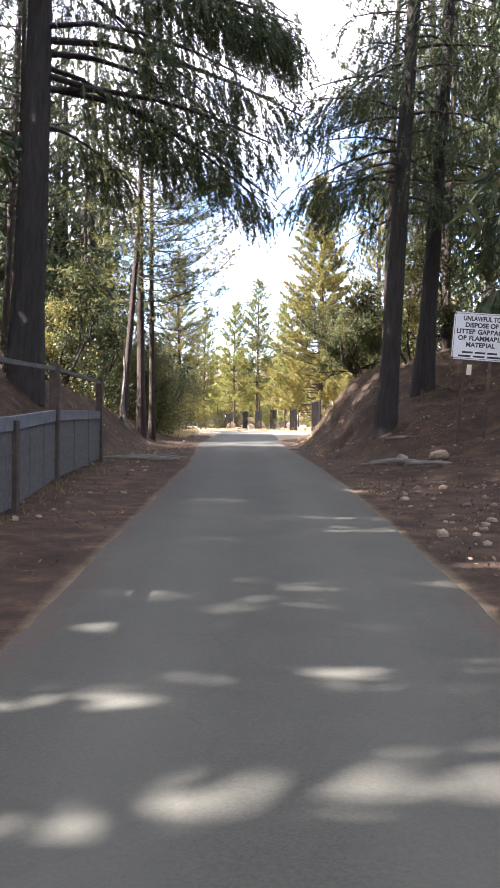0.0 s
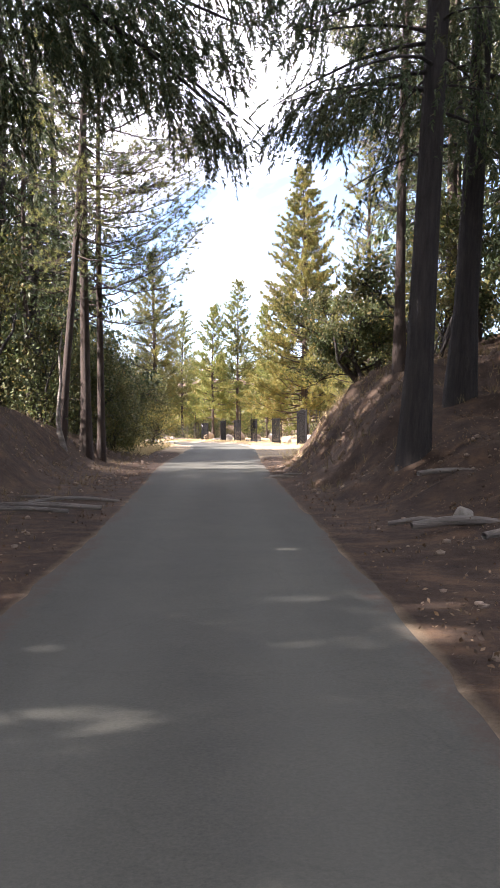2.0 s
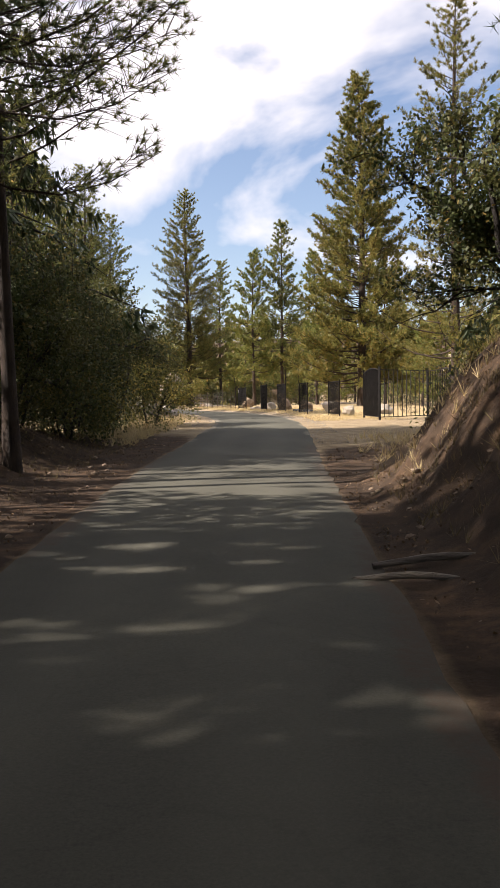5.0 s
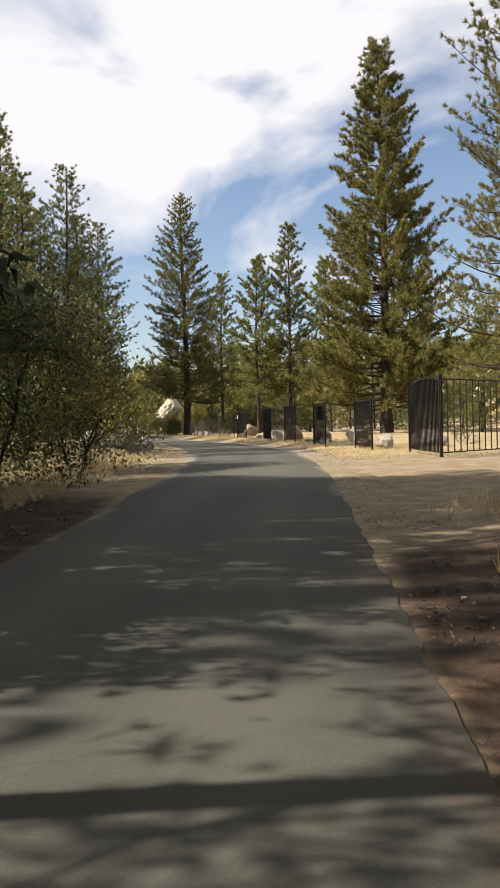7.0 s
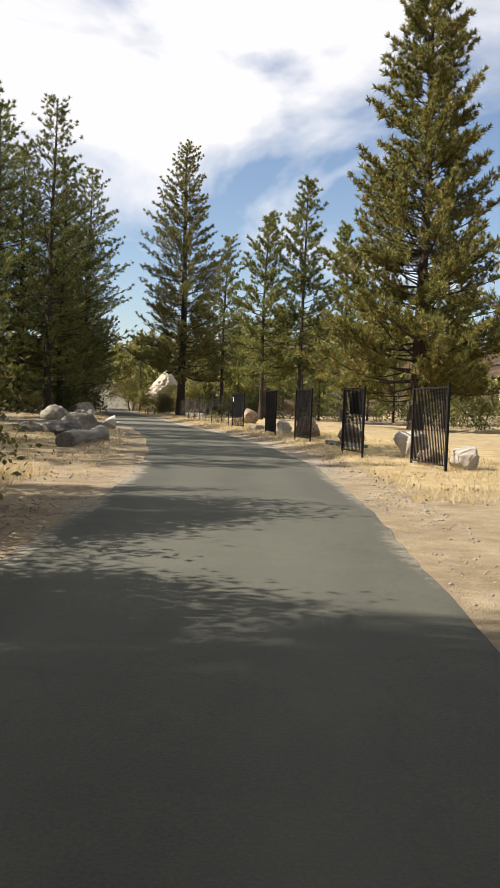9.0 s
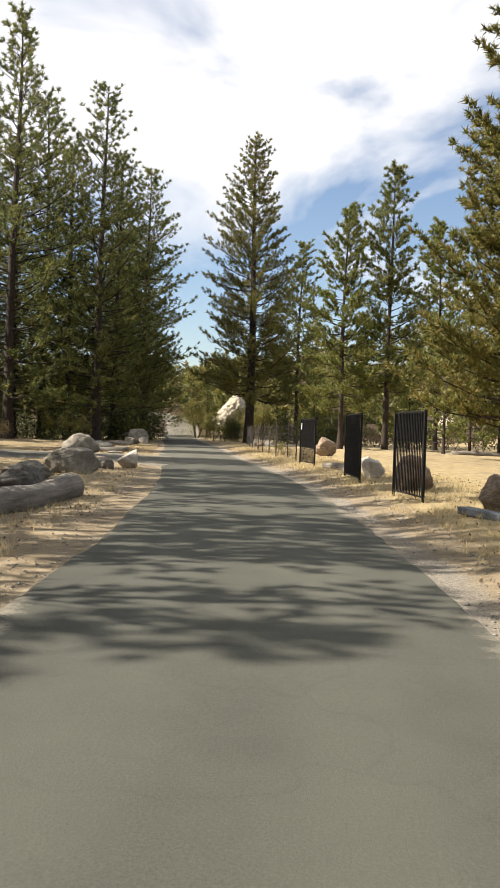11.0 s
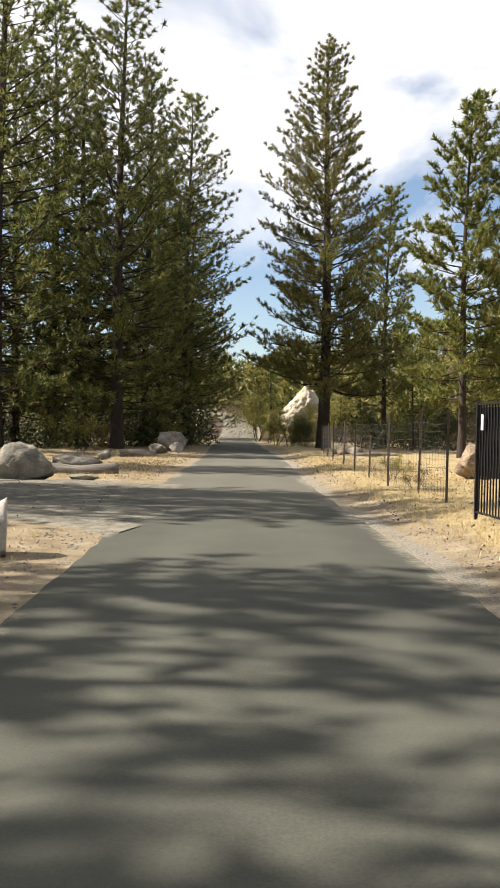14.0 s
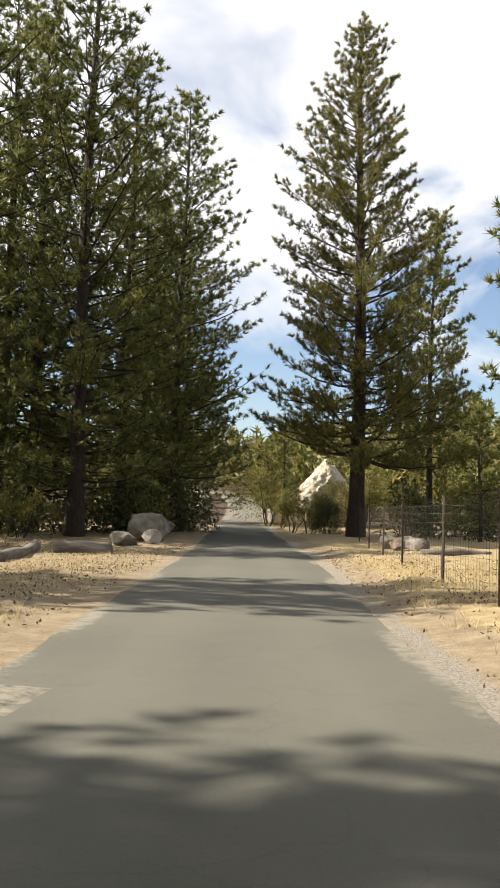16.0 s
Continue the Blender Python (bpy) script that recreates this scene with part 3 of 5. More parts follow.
def ponderosa(h, radius, crown_from, trunk_r, needles, bark, per_metre=5.0, shoots=4.5, blades=12, needle=(0.36, 0.06), taper=0.66, ragged=0.2, skirt=0.75, clumps=3):
    """Meshes of a pine: upswept limbs in rough whorls, bare near the trunk, whose side shoots end in dense brushes of needles."""
    wood, crown = Buf(), Buf()
    line, s = trunk_line(h, (0, 0), 0.1 + 0.004 * h)
    line[0, 2] = -0.35
    tube(wood, line, trunk_r * ((1 - s) ** 0.8 * 0.96 + 0.03) * (1 + 0.35 * np.exp(-s * h / 0.5)), 10)
    count = int(h * (1 - crown_from) * per_metre)
    zs = crown_from + (0.99 - crown_from) * (np.arange(count) + RNG.uniform(-0.8, 0.8, count)) / count
    az = RNG.uniform(0, 6.28) + np.arange(count) * 2.4 + RNG.normal(0, 0.4, count)
    lobes = RNG.uniform(0, 6.28, 3)
    cs, ds = [], []
    for z, a in zip(np.clip(zs, 0.02, 0.992), az):
        u = max(0.0, (z - crown_from) / (1 - crown_from))
        wide = (1 - u) ** taper * min(1.0, skirt + 1.4 * u) + 0.07
        wide *= 1 + ragged * math.sin(2 * a + lobes[0] + 5 * u) * 0.6 + ragged * math.sin(a + 9 * u + lobes[1]) * 0.5
        ln = radius * wide * RNG.uniform(0.5, 1.12)
        out = np.array([math.cos(a), math.sin(a), 0])
        lat = np.array([-out[1], out[0], 0])
        p0 = point_on(line, s, z)
        t = np.linspace(0, 1, 5)
        pitch = -0.2 + 1.05 * u + RNG.normal(0, 0.17)
        zz = ln * (pitch * t + 0.34 * t ** 2.5 * (1.1 - u))
        pts = p0 + out * (t * ln)[:, None] + lat * (RNG.normal(0, 0.13) * ln * t ** 2)[:, None] + np.array([0, 0, 1.0]) * zz[:, None]
        tube(wood, pts, (0.014 + 0.012 * ln) * (1 - t * 0.8), 3)
        m = max(4, int(ln * shoots))
        first = 0.24 if ln > 1.5 else 0.12
        tt = first + (1 - first) * (np.arange(m) + RNG.uniform(0, 1, m)) / m
        tt[-1] = 1.0
        base = np.stack([np.interp(tt, t, pts[:, q]) for q in range(3)], 1)
        side = np.where(np.arange(m) % 2 == 0, 1.0, -1.0)
        long = (0.16 + 0.26 * ln * (1.12 - tt)) * RNG.uniform(0.55, 1.25, m)
        d = unit(out * 0.75 + lat * (side * RNG.uniform(0.1, 1.0, m))[:, None] + np.array([0, 0, 1.0]) * RNG.uniform(-0.2, 1.3, m)[:, None])
        d[-1] = unit(out + np.array([0, 0, 0.5]))
        for k in range(clumps):
            f = 0.35 + 0.65 * (k + 1) / clumps
            cs.append(base + d * (long * f)[:, None] + np.array([0, 0, 0.22]) * (long * f * f)[:, None] + RNG.normal(0, 0.03, (m, 3)))
            ds.append(unit(d + RNG.normal(0, 0.15, (m, 3)) + np.array([0, 0, 0.15 + 0.3 * f])))
    tip = line[-1] + np.array([[0, 0, -0.1], [0, 0, -0.35], [0.05, 0, -0.6], [-0.05, 0.05, -0.9]])
    cs.append(tip)
    ds.append(np.tile([[0, 0, 1.0]], (4, 1)))
    tufts(crown, np.concatenate(cs), np.concatenate(ds), blades, *needle, 0.52)
    return wood.mesh("trunk", bark, True), crown.mesh("crown", needles)


def broadleaf(h, spread, stems, stem_r, leaf_mat, bark, leaf_size=0.075, per=26, forks=4, lean_out=0.5, low=0.25, skirt=0):
    """Meshes of a many-stemmed oak-like tree or shrub: crooked stems, forks and small leaves."""
    wood, crown = Buf(), Buf()
    ends = []

    def grow(p, d, ln, r, depth):
        k = 4
        pts = [p]
        for _ in range(k):
            d = unit(d + RNG.normal(0, 0.2, 3) + np.array([0, 0, 0.05]))
            pts.append(pts[-1] + d * ln / k)
        t = np.linspace(0, 1, k + 1)
        tube(wood, pts, r * (1 - 0.45 * t), (7, 5, 3, 3)[depth])
        if depth >= 1:
            ends.extend(pts[2:])
        if depth < 3:
            for _ in range(forks if depth else forks - 1):
                at = pts[RNG.randint(2, k + 1)]
                nd = unit(d + RNG.normal(0, 0.65, 3) * np.array([1, 1, 0.6]))
                grow(at, nd, ln * RNG.uniform(0.5, 0.75), r * 0.5, depth + 1)

    for q in range(stems):
        a = q * 6.28 / stems + RNG.uniform(-0.5, 0.5)
        d = unit(np.array([math.cos(a) * lean_out, math.sin(a) * lean_out, 1.0]))
        grow(np.array([math.cos(a) * stem_r, math.sin(a) * stem_r, -0.25]), d, h * 0.5 * RNG.uniform(0.8, 1.1), stem_r, 0)
    e = np.array(ends)
    e = e[e[:, 2] > low * h]
    scale = np.array([spread / max(0.1, np.percentile(np.hypot(e[:, 0], e[:, 1]), 95))] * 2 + [h / max(0.1, e[:, 2].max())])
    for b in wood.v:
        b *= scale
    e = e * scale
    if skirt:
        a, u, rr = RNG.uniform(0, 6.28, skirt), RNG.uniform(0.0, 0.75, skirt), np.sqrt(RNG.uniform(0.25, 1, skirt))
        wide = spread * rr * (0.72 + 0.3 * np.sin(a * 3 + 1)) * np.sqrt(1 - 0.8 * (u - 0.3) ** 2)
        e = np.concatenate([e, np.stack([wide * np.cos(a), wide * np.sin(a), u * h], 1)])
    leaves(crown, e, per, leaf_size, 0.10 + 0.012 * h)
    return wood.mesh("trunk", bark, True), crown.mesh("crown", leaf_mat)


def plant(name, meshes, x, y, label, category="tree", rz=0.0, scale=1.0, group="", sink=0.0, tilt=0.0):
    e = thing(name, (x, y, land(x, y) - sink), label, category, group, rz)
    e.rotation_euler = (Matrix.Rotation(tilt, 3, "Y") @ Matrix.Rotation(rz, 3, "Z")).to_euler()
    e.scale = (scale, scale, scale) if isinstance(scale, (int, float)) else scale
    for nm, me in zip(("trunk", "crown"), meshes):
        attach(new(nm, me), e)
    return e


pine_hero = ponderosa(28.3, 6.2, 0.14, 0.44, M_PINE_MIX, M_BARK_PINE, 10.0, 5.4, 13, (0.32, 0.042), taper=0.88, ragged=0.22, skirt=0.95, clumps=4)
pine_stand = [ponderosa(28, 6.2, 0.1, 0.3, M_PINE, M_BARK_PINE, 6.8, 3.0, 11, (0.38, 0.066), taper=0.72, skirt=0.75),
              ponderosa(30, 5.9, 0.07, 0.36, M_PINE, M_BARK_PINE, 6.8, 3.0, 11, (0.38, 0.066), taper=0.78, skirt=0.7)]
pine_mid = [ponderosa(21, 3.7, 0.2, 0.22, M_PINE, M_BARK_PINE, 8.0, 4.8, 11, (0.36, 0.07), taper=0.75, ragged=0.28, skirt=0.75),
            ponderosa(18, 3.5, 0.16, 0.2, M_PINE_YELLOW, M_BARK_PINE, 8.2, 5.0, 11, (0.38, 0.072), taper=0.66, ragged=0.25, skirt=0.8)]
pine_young = [ponderosa(9, 2.2, 0.1, 0.12, M_PINE_YELLOW, M_BARK_PINE, 6.5, 5, 8, (0.34, 0.08), clumps=2),
              ponderosa(6.5, 1.9, 0.08, 0.09, M_PINE_YELLOW, M_BARK_PINE, 7, 5, 8, (0.34, 0.08), clumps=2)]
pine_big = ponderosa(29.3, 6.4, 0.06, 0.42, M_PINE_MIX, M_BARK_PINE, 10.5, 5.4, 11, (0.42, 0.08), taper=0.86, ragged=0.1, skirt=0.95)
pine_side = ponderosa(23.4, 4.4, 0.08, 0.29, M_PINE_MIX, M_BARK_PINE, 7.5, 4.6, 18, (0.27, 0.026), taper=0.8, ragged=0.2, skirt=0.9, clumps=4)

TALL, MID, YOUNG = "tall ponderosa pine with furrowed brown trunk", "slim pine with open green crown", "young yellow-green pine with branches to the ground"
# beside the straight
plant("pine_tree", pine_hero, -11.3, 142.6, "tall dark pine with broad lower boughs beside the road", rz=0.4, scale=1.0)
plant("pine_tree", pine_mid[0], -7.7, 152, MID, rz=1.0, scale=0.98)
plant("pine_tree", pine_mid[0], 1.0, 127.2, MID, rz=2.1, scale=1.0)
plant("pine_tree", pine_mid[1], -2.2, 124.2, MID, rz=0.2, scale=0.96)
plant("pine_tree", pine_big, 8.1, 104.5, "broad full pine with yellow-green crown in the clearing", rz=0.9)
plant("pine_tree", pine_mid[1], 5.4, 138, MID, rz=3.0, scale=1.08)
plant("pine_tree", pine_mid[0], 10.9, 111, MID, rz=4.0, scale=0.7)
plant("pine_tree", pine_side, 10.6, 74.5, TALL, rz=3.4)
for x, y, k, s, r in [(4.5, 117, 0, 0.9, 0), (6.5, 121, 1, 1.1, 1), (3.0, 134, 0, 0.8, 2), (9.5, 129, 0, 1.0, 3), (12.5, 119, 1, 1.2, 4), (-5.0, 139, 1, 1.0, 5), (14.5, 101, 0, 0.9, 1.3),
                      (11.8, 94, 1, 0.9, 2.2), (-4.5, 158, 0, 1.0, 0.5), (1.5, 150, 0, 1.2, 4.4), (17, 112, 0, 1.1, 2.8), (-19.5, 166, 0, 0.9, 3.3), (15, 130, 0, 1.3, 0.7)]:
    plant("young_pine", pine_young[k], x, y, YOUNG, "tree", r, s, "young pines in the clearing")
# the dense stand across the side road
for x, y, k, s, r in [(-22.6, 131.9, 2, 0.97, 0), (-28.6, 127.9, 2, 1.12, 1.2), (-29.7, 138, 1, 1.09, 2.2), (-23.4, 139.5, 1, 0.92, 3.1), (-22.0, 144.5, 1, 0.93, 4.0), (-26, 134.5, 2, 0.85, 5.0),
                      (-25.3, 148, 1, 0.85, 0.6), (-34, 133, 2, 0.95, 1.9), (-27.0, 155, 2, 0.75, 3.7), (-42, 131, 1, 1.0, 0.2), (-29, 164, 1, 0.7, 2), (-23.2, 150, 1, 0.72, 2.6), (-32, 137, 2, 0.9, 4.6)]:
    plant("pine_tree", pine_stand[k - 1], x, y, "tall pine in a dense dark stand", "tree", r, (1.1 * s, 1.1 * s, s), "pines of the dense stand")
# pines beyond the left verge, that shade the road
pine_shade = ponderosa(20, 3.0, 0.18, 0.22, M_PINE, M_BARK_PINE, 4.2, 2.6, 7, (0.5, 0.19), clumps=1)
for x, y, s, r in [(-11.2, 65.0, 0.62, 0.4), (-11.6, 74.2, 0.6, 2.0), (-12.2, 80.4, 0.65, 3.9), (-12.5, 67.2, 0.75, 1.3), (-13.2, 69.2, 0.78, 2.3), (-13.6, 71.2, 0.75, 0.7), (-17.5, 67.4, 0.95, 3.0), (-15.5, 62.9, 0.7, 2.1), (-17.0, 70.2, 0.9, 5.0), (-15, 77.2, 0.78, 3.3), (-16, 79.6, 0.75, 1.9), (-19, 75.8, 0.95, 0.3), (-17.5, 82.2, 0.8, 4.3), (-18.5, 85.0, 0.75, 5.3), (-21.5, 90.8, 0.85, 2.0),
                   (-24, 76.0, 1.15, 2.2), (-23, 79.2, 1.1, 5), (-24, 82.6, 1.1, 0.5), (-22, 84.6, 1.0, 1.1), (-27, 91.4, 1.2, 1.5), (-23.5, 92.8, 0.9, 4.4), (-25, 95.6, 1.0, 0.9), (-22.5, 94.6, 0.85, 3.1),
                   (-26, 95.2, 0.95, 3.5), (-31, 93.9, 1.15, 2.6), (-25.5, 104.6, 1.0, 0.8), (-23.6, 106.0, 0.9, 4.9), (-33, 106.5, 1.2, 0.1), (-28.5, 107.9, 1.0, 5.2), (-34, 118.6, 1.2, 2.8), (-30, 105.2, 1.1, 0.4), (-36, 117.5, 1.2, 3.3), (-33, 120.5, 1.1, 1.2), (-31, 118.4, 1.05, 4.0)]:
    plant("pine_tree", pine_shade, x, y, MID, "tree", r, (s, s, s), "pines beyond the verge")

# the shaded wood at the start
RNG.seed(11)
cedar_big = conifer(27, 6.0, 0.36, 0.4, M_CEDAR, M_BARK_GREY, 5.6, "cedar", blades=38, per_m=13, one_side=0.2, near=True, flare=0.25, seen=12.0,
                    boughs=[(6.3, 0.75, 3.2), (7.2, 0.25, 5.9), (8.0, 0.45, 5.4), (8.3, 0.08, 6.3), (9.3, -0.1, 6.0), (9.7, 0.2, 6.4), (10.1, 0.48, 5.8), (10.5, 0.05, 6.2), (10.9, 0.33, 6.0), (7.7, 0.62, 4.6), (8.6, -0.3, 5.0), (11.3, 0.15, 6.2), (7.1, 0.02, 5.6), (7.5, -0.1, 5.3)])
cedar_mid = conifer(24, 3.3, 0.2, 0.28, M_CEDAR, M_BARK_GREY, 4.8, "cedar", blades=36, per_m=9.5, near=True, seen=14)
cedar_bank = conifer(24, 3.3, 0.24, 0.25, M_CEDAR, M_BARK_GREY, 4.8, "cedar", blades=36, per_m=9.5, near=True, seen=14, flare=0.3,
                     boughs=[(6.2, 2.9, 2.2), (6.5, 3.5, 2.4), (7.0, 3.1, 2.7), (7.9, 3.4, 2.6), (9.2, 3.0, 2.4)])
cedar_far = conifer(25, 5.0, 0.1, 0.4, M_CEDAR, M_BARK_GREY, 3.7, "cedar", blades=4, per_m=5.0, coarse=True)
cedar_slim = conifer(22, 2.8, 0.26, 0.135, M_CEDAR, M_BARK_PINE, 4.6, "pine", blades=12, per_m=8.5, near=True, seen=14, lean=(0.045, 0.02))
RNG.seed(23)
pine_near = conifer(23, 4.3, 0.24, 0.18, M_PINE, M_BARK_PINE, 4.6, "pine", blades=28, per_m=18, near=True, fine=True, one_side=0.0, seen=17,
                    boughs=[(4.8, 0.3, 3.2), (5.5, -0.2, 4.1), (6.0, 0.5, 3.4), (6.5, 0.1, 4.2), (7.1, -0.5, 3.3), (7.6, 0.25, 3.9), (8.2, -0.1, 4.0), (8.8, 0.4, 3.6), (9.5, 0.0, 3.8), (10.3, -0.3, 3.5)])
CEDAR = "big dark cedar with drooping sprays over the road"
plant("cedar_tree", cedar_big, -5.35, 21.4, CEDAR, tilt=0.03)
plant("cedar_tree", cedar_bank, 3.4, 22.6, "dark straight cedar on the bank with boughs over the road", tilt=0.065)
plant("cedar_tree", cedar_mid, 4.7, 24.6, "dark straight cedar on the bank", rz=4.0, scale=(0.88, 0.88, 0.95), tilt=0.06)
plant("pine_tree", pine_near, -4.5, 37.2, "dark pine with long boughs reaching over the road", rz=0.0)
plant("pine_tree", pine_near, 6.7, 33.5, "dark pine on the bank with open boughs", rz=2.4, scale=0.95)
for x, y, r, s in [(-5.1, 36.0, 0, 1.0), (-4.2, 38.6, 4, 0.85), (-8.5, 31, 1, 1.0), (-7.2, 27, 5, 0.8), (-7.6, 43, 2.5, 0.9), (4.4, 29.3, 1, 0.95), (6.6, 30.5, 1, 0.9), (8, 37, 2, 1.0), (9.5, 27, 3, 1.0), (7.4, 42, 4.4, 0.8)]:
    plant("slender_pine", cedar_slim, x, y, "slender dark pine with bare lower trunk", "tree", r, (1, 1, s), "slender pines of the wood", tilt=0.02)
for x, y, k, r, s in [(-11, 10, 0, 1, 1.0), (-12, 24, 1, 2, 1.0), (-16, 17, 0, 3, 1.1), (-14, 46, 1, 0.4, 0.95), (-20, 44, 0, 1.4, 1.0), (11, 12, 1, 2.4, 0.9), (12.5, 20, 0, 3.4, 0.9), (12, 33, 1, 4.4, 1.0), (13, 43, 0, 5.4, 0.9),
                      (-9, -3, 0, 1, 1), (-11.5, 0.5, 0, 2.2, 1), (-10, 15, 0, 2.7, 1.0), (-15, 2, 0, 0.4, 1.2), (8, 2, 1, 2, 1), (-22, 27, 0, 5, 1.1), (-12.5, 5, 0, 1.1, 1.1), (-11, 20.5, 0, 4.7, 1.0), (-16, 27, 0, 2.1, 1.1), (10.5, 28.5, 0, 1.9, 0.8), (10, 38, 0, 5.9, 0.85), (-18, 48.5, 0, 4.3, 1.0), (-14, 29.5, 0, 5.3, 1.1), (-17, 22, 0, 0.3, 1.1), (-13.5, 13.5, 0, 3.6, 1.0), (-19, 39, 0, 1.6, 1.1), (-21, 20, 0, 1.3, 1.2), (-11.5, 43.5, 0, 2.9, 0.75), (-12.5, 48, 0, 3.1, 0.8), (-8, -14, 1, 4, 1), (9, -12, 0, 3, 1), (16, 26, 1, 0, 1.1), (-24, 8, 1, 2, 1.1), (-14.5, 9.5, 0, 4.1, 1.1), (-14, 17.5, 0, 2.0, 1.1), (-18, 12, 0, 5.1, 1.1), (-18.5, 6, 0, 0.6, 1.1), (-10.2, 6.0, 0, 1.7, 0.9), (-15.5, 21.5, 0, 3.9, 1.1), (-9.6, 2.0, 0, 3.3, 1.0), (-12.6, 8.2, 0, 5.6, 1.2), (-16, 14.6, 0, 0.2, 1.2), (-12.4, 17.2, 0, 2.4, 1.1), (-20, 15.5, 0, 3.0, 1.3), (-20, 24, 0, 4.4, 1.2), (-9.8, 46.8, 0, 0.7, 0.85), (-10.6, 49.3, 0, 2.2, 0.85), (-14.5, 48.9, 0, 5.0, 0.95), (-15.8, 47.4, 0, 1.9, 1.0), (-22, 47.5, 0, 0.9, 1.1), (-7.8, 44.6, 0, 2.6, 0.8), (-7.7, 48.8, 0, 4.6, 0.78), (8.8, 46.5, 0, 0.4, 0.8), (9.8, 52.0, 0, 2.3, 0.7), (8.6, 14, 0, 1.4, 0.9), (9.0, 20.4, 0, 0.3, 0.9), (8.2, 7.5, 0, 2.9, 0.9), (10.4, 24.6, 0, 4.9, 0.9), (9.5, 31.5, 0, 3.7, 0.85), (14.5, 15.5, 0, 2.1, 1.1), (15, 36, 0, 1.1, 1.0)]:
    plant("cedar_tree", cedar_far, x, y, "tall dark cedar of the shaded wood", "tree", r, s, "cedars of the wood")

oak_hero = broadleaf(3.2, 2.8, 6, 0.07, M_OAK, M_BARK_GREY, 0.085, 24, low=0.12, lean_out=1.0)
oak_big = broadleaf(5.2, 2.5, 3, 0.12, M_OAK, M_BARK_GREY, 0.14, 8)
oak_mid = broadleaf(4.6, 2.1, 3, 0.07, M_OAK, M_BARK_GREY, 0.14, 8)
oak_yellow = broadleaf(4.0, 2.0, 3, 0.05, M_OAK_YELLOW, M_BARK_GREY, 0.1, 10, low=0.05, skirt=140)
shrub = broadleaf(2.0, 1.3, 4, 0.03, M_BRUSH, M_BARK_GREY, 0.1, 4, forks=3, lean_out=0.8, low=0.1)
shrub_green = broadleaf(2.4, 1.5, 4, 0.035, M_OAK_YELLOW, M_BARK_GREY, 0.11, 6, forks=3, lean_out=0.8, low=0.05)
bush_dense = broadleaf(4.9, 2.3, 4, 0.05, M_OAK, M_BARK_GREY, 0.095, 13, low=0.02, lean_out=0.75, skirt=900)
OAK = "crooked many-stemmed oak with small dark leaves"
plant("oak_tree", oak_hero, 4.6, 36.0, "crooked dark oak leaning out from the bank", rz=0.5, scale=(0.95, 0.95, 1.02))
plant("oak_tree", oak_hero, 5.8, 38.3, OAK, rz=2.5, scale=1.0)
plant("oak_tree", oak_mid, 5.3, 29.5, OAK, rz=1.0)
for x, y, k, r, s in [(-9.2, 60.2, 0, 2, 1.1), (-7, 47.5, 0, 3, 1.05), (-5.8, 44.5, 1, 4, 0.9), (-6.6, 40.5, 1, 0.6, 1.0), (-7.0, 33, 1, 2, 1.1)]:
    plant("oak_tree", (oak_big, oak_mid)[k], x, y, OAK, "tree", r, s, "oaks along the wood's edge")
for x, y, r, s in [(-5.6, 57.3, 0.3, 1.12), (-5.2, 53.0, 1.7, 1.0), (-5.8, 49.2, 3.0, 1.05), (-5.3, 41.8, 4.2, 0.85), (-4.9, 45.8, 5.4, 0.85)]:
    plant("oak_bush", bush_dense, x, y, "dense dark oak bush leafy to the ground", "bush", r, s, "oak bushes at the wood's edge")
for x, y, r, s in [(-13.4, 147.4, 0.8, 0.5), (-8.6, 148.6, 2.6, 0.62), (-5.4, 150.5, 4.1, 0.7), (-2.6, 146.8, 1.2, 0.6)]:
    plant("oak_bush", bush_dense, x, y, "dark low oak bush behind the roadside pine", "bush", r, s, "oak bushes behind the tall pine")
for x, y, r, s in [(-5.2, 50.2, 0, 0.8), (-4.9, 46.6, 1, 0.8), (-20.1, 163, 2, 1.15), (-18.6, 160.5, 3, 0.75), (-16.6, 165, 3.6, 0.55), (-20.9, 167, 5, 1.5), (-15.2, 158, 4, 0.9), (-14.6, 165.5, 1.4, 0.95), (-12.8, 164.5, 3.0, 1.3), (-4.2, 56.4, 2, 0.85), (6.0, 33.0, 2, 0.9), (-8.5, 36.5, 5, 1.0)]:
    plant("oak_tree", oak_yellow, x, y, "yellowing bushy oak in the sun", "tree", r, s, "yellowing oaks")
for x, y, r, s in [(-16.2, 151, 0, 1.1), (-14.9, 149.5, 1, 1.1), (-13.7, 150, 2, 1.0), (-9.0, 146, 3, 1.0), (-6, 147, 1, 1.2), (0, 140, 4, 1.2), (7, 141, 0.4, 1.5), (-1.5, 133, 2, 1.0), (8, 128, 3, 1.0),
                   (-23, 127.5, 1, 0.9), (-25.5, 129, 2, 1.0), (-27.5, 124.5, 4, 1.1), (-21, 137.5, 2.4, 0.9), (-24, 133.5, 1.1, 1.1), (-22.9, 147, 3.1, 1.1), (-25.8, 157, 4.4, 1.3), (14, 122, 1, 1.4), (18, 118, 2, 1.4), (13, 108, 3, 1.1), (16, 97, 2, 1.2), (7.0, 69.0, 1.0, 0.5), (-3.6, 99.4, 2.0, 0.28), (-4.3, 102.0, 0.5, 0.3), (-15.0, 163, 2, 1.5), (-13.2, 164, 4, 1.6)]:
    plant("shrub", (shrub, shrub_green)[int(x * 7 + y) % 2], x, y, "low dry brush under the trees", "shrub", r, s, "brush under the trees")
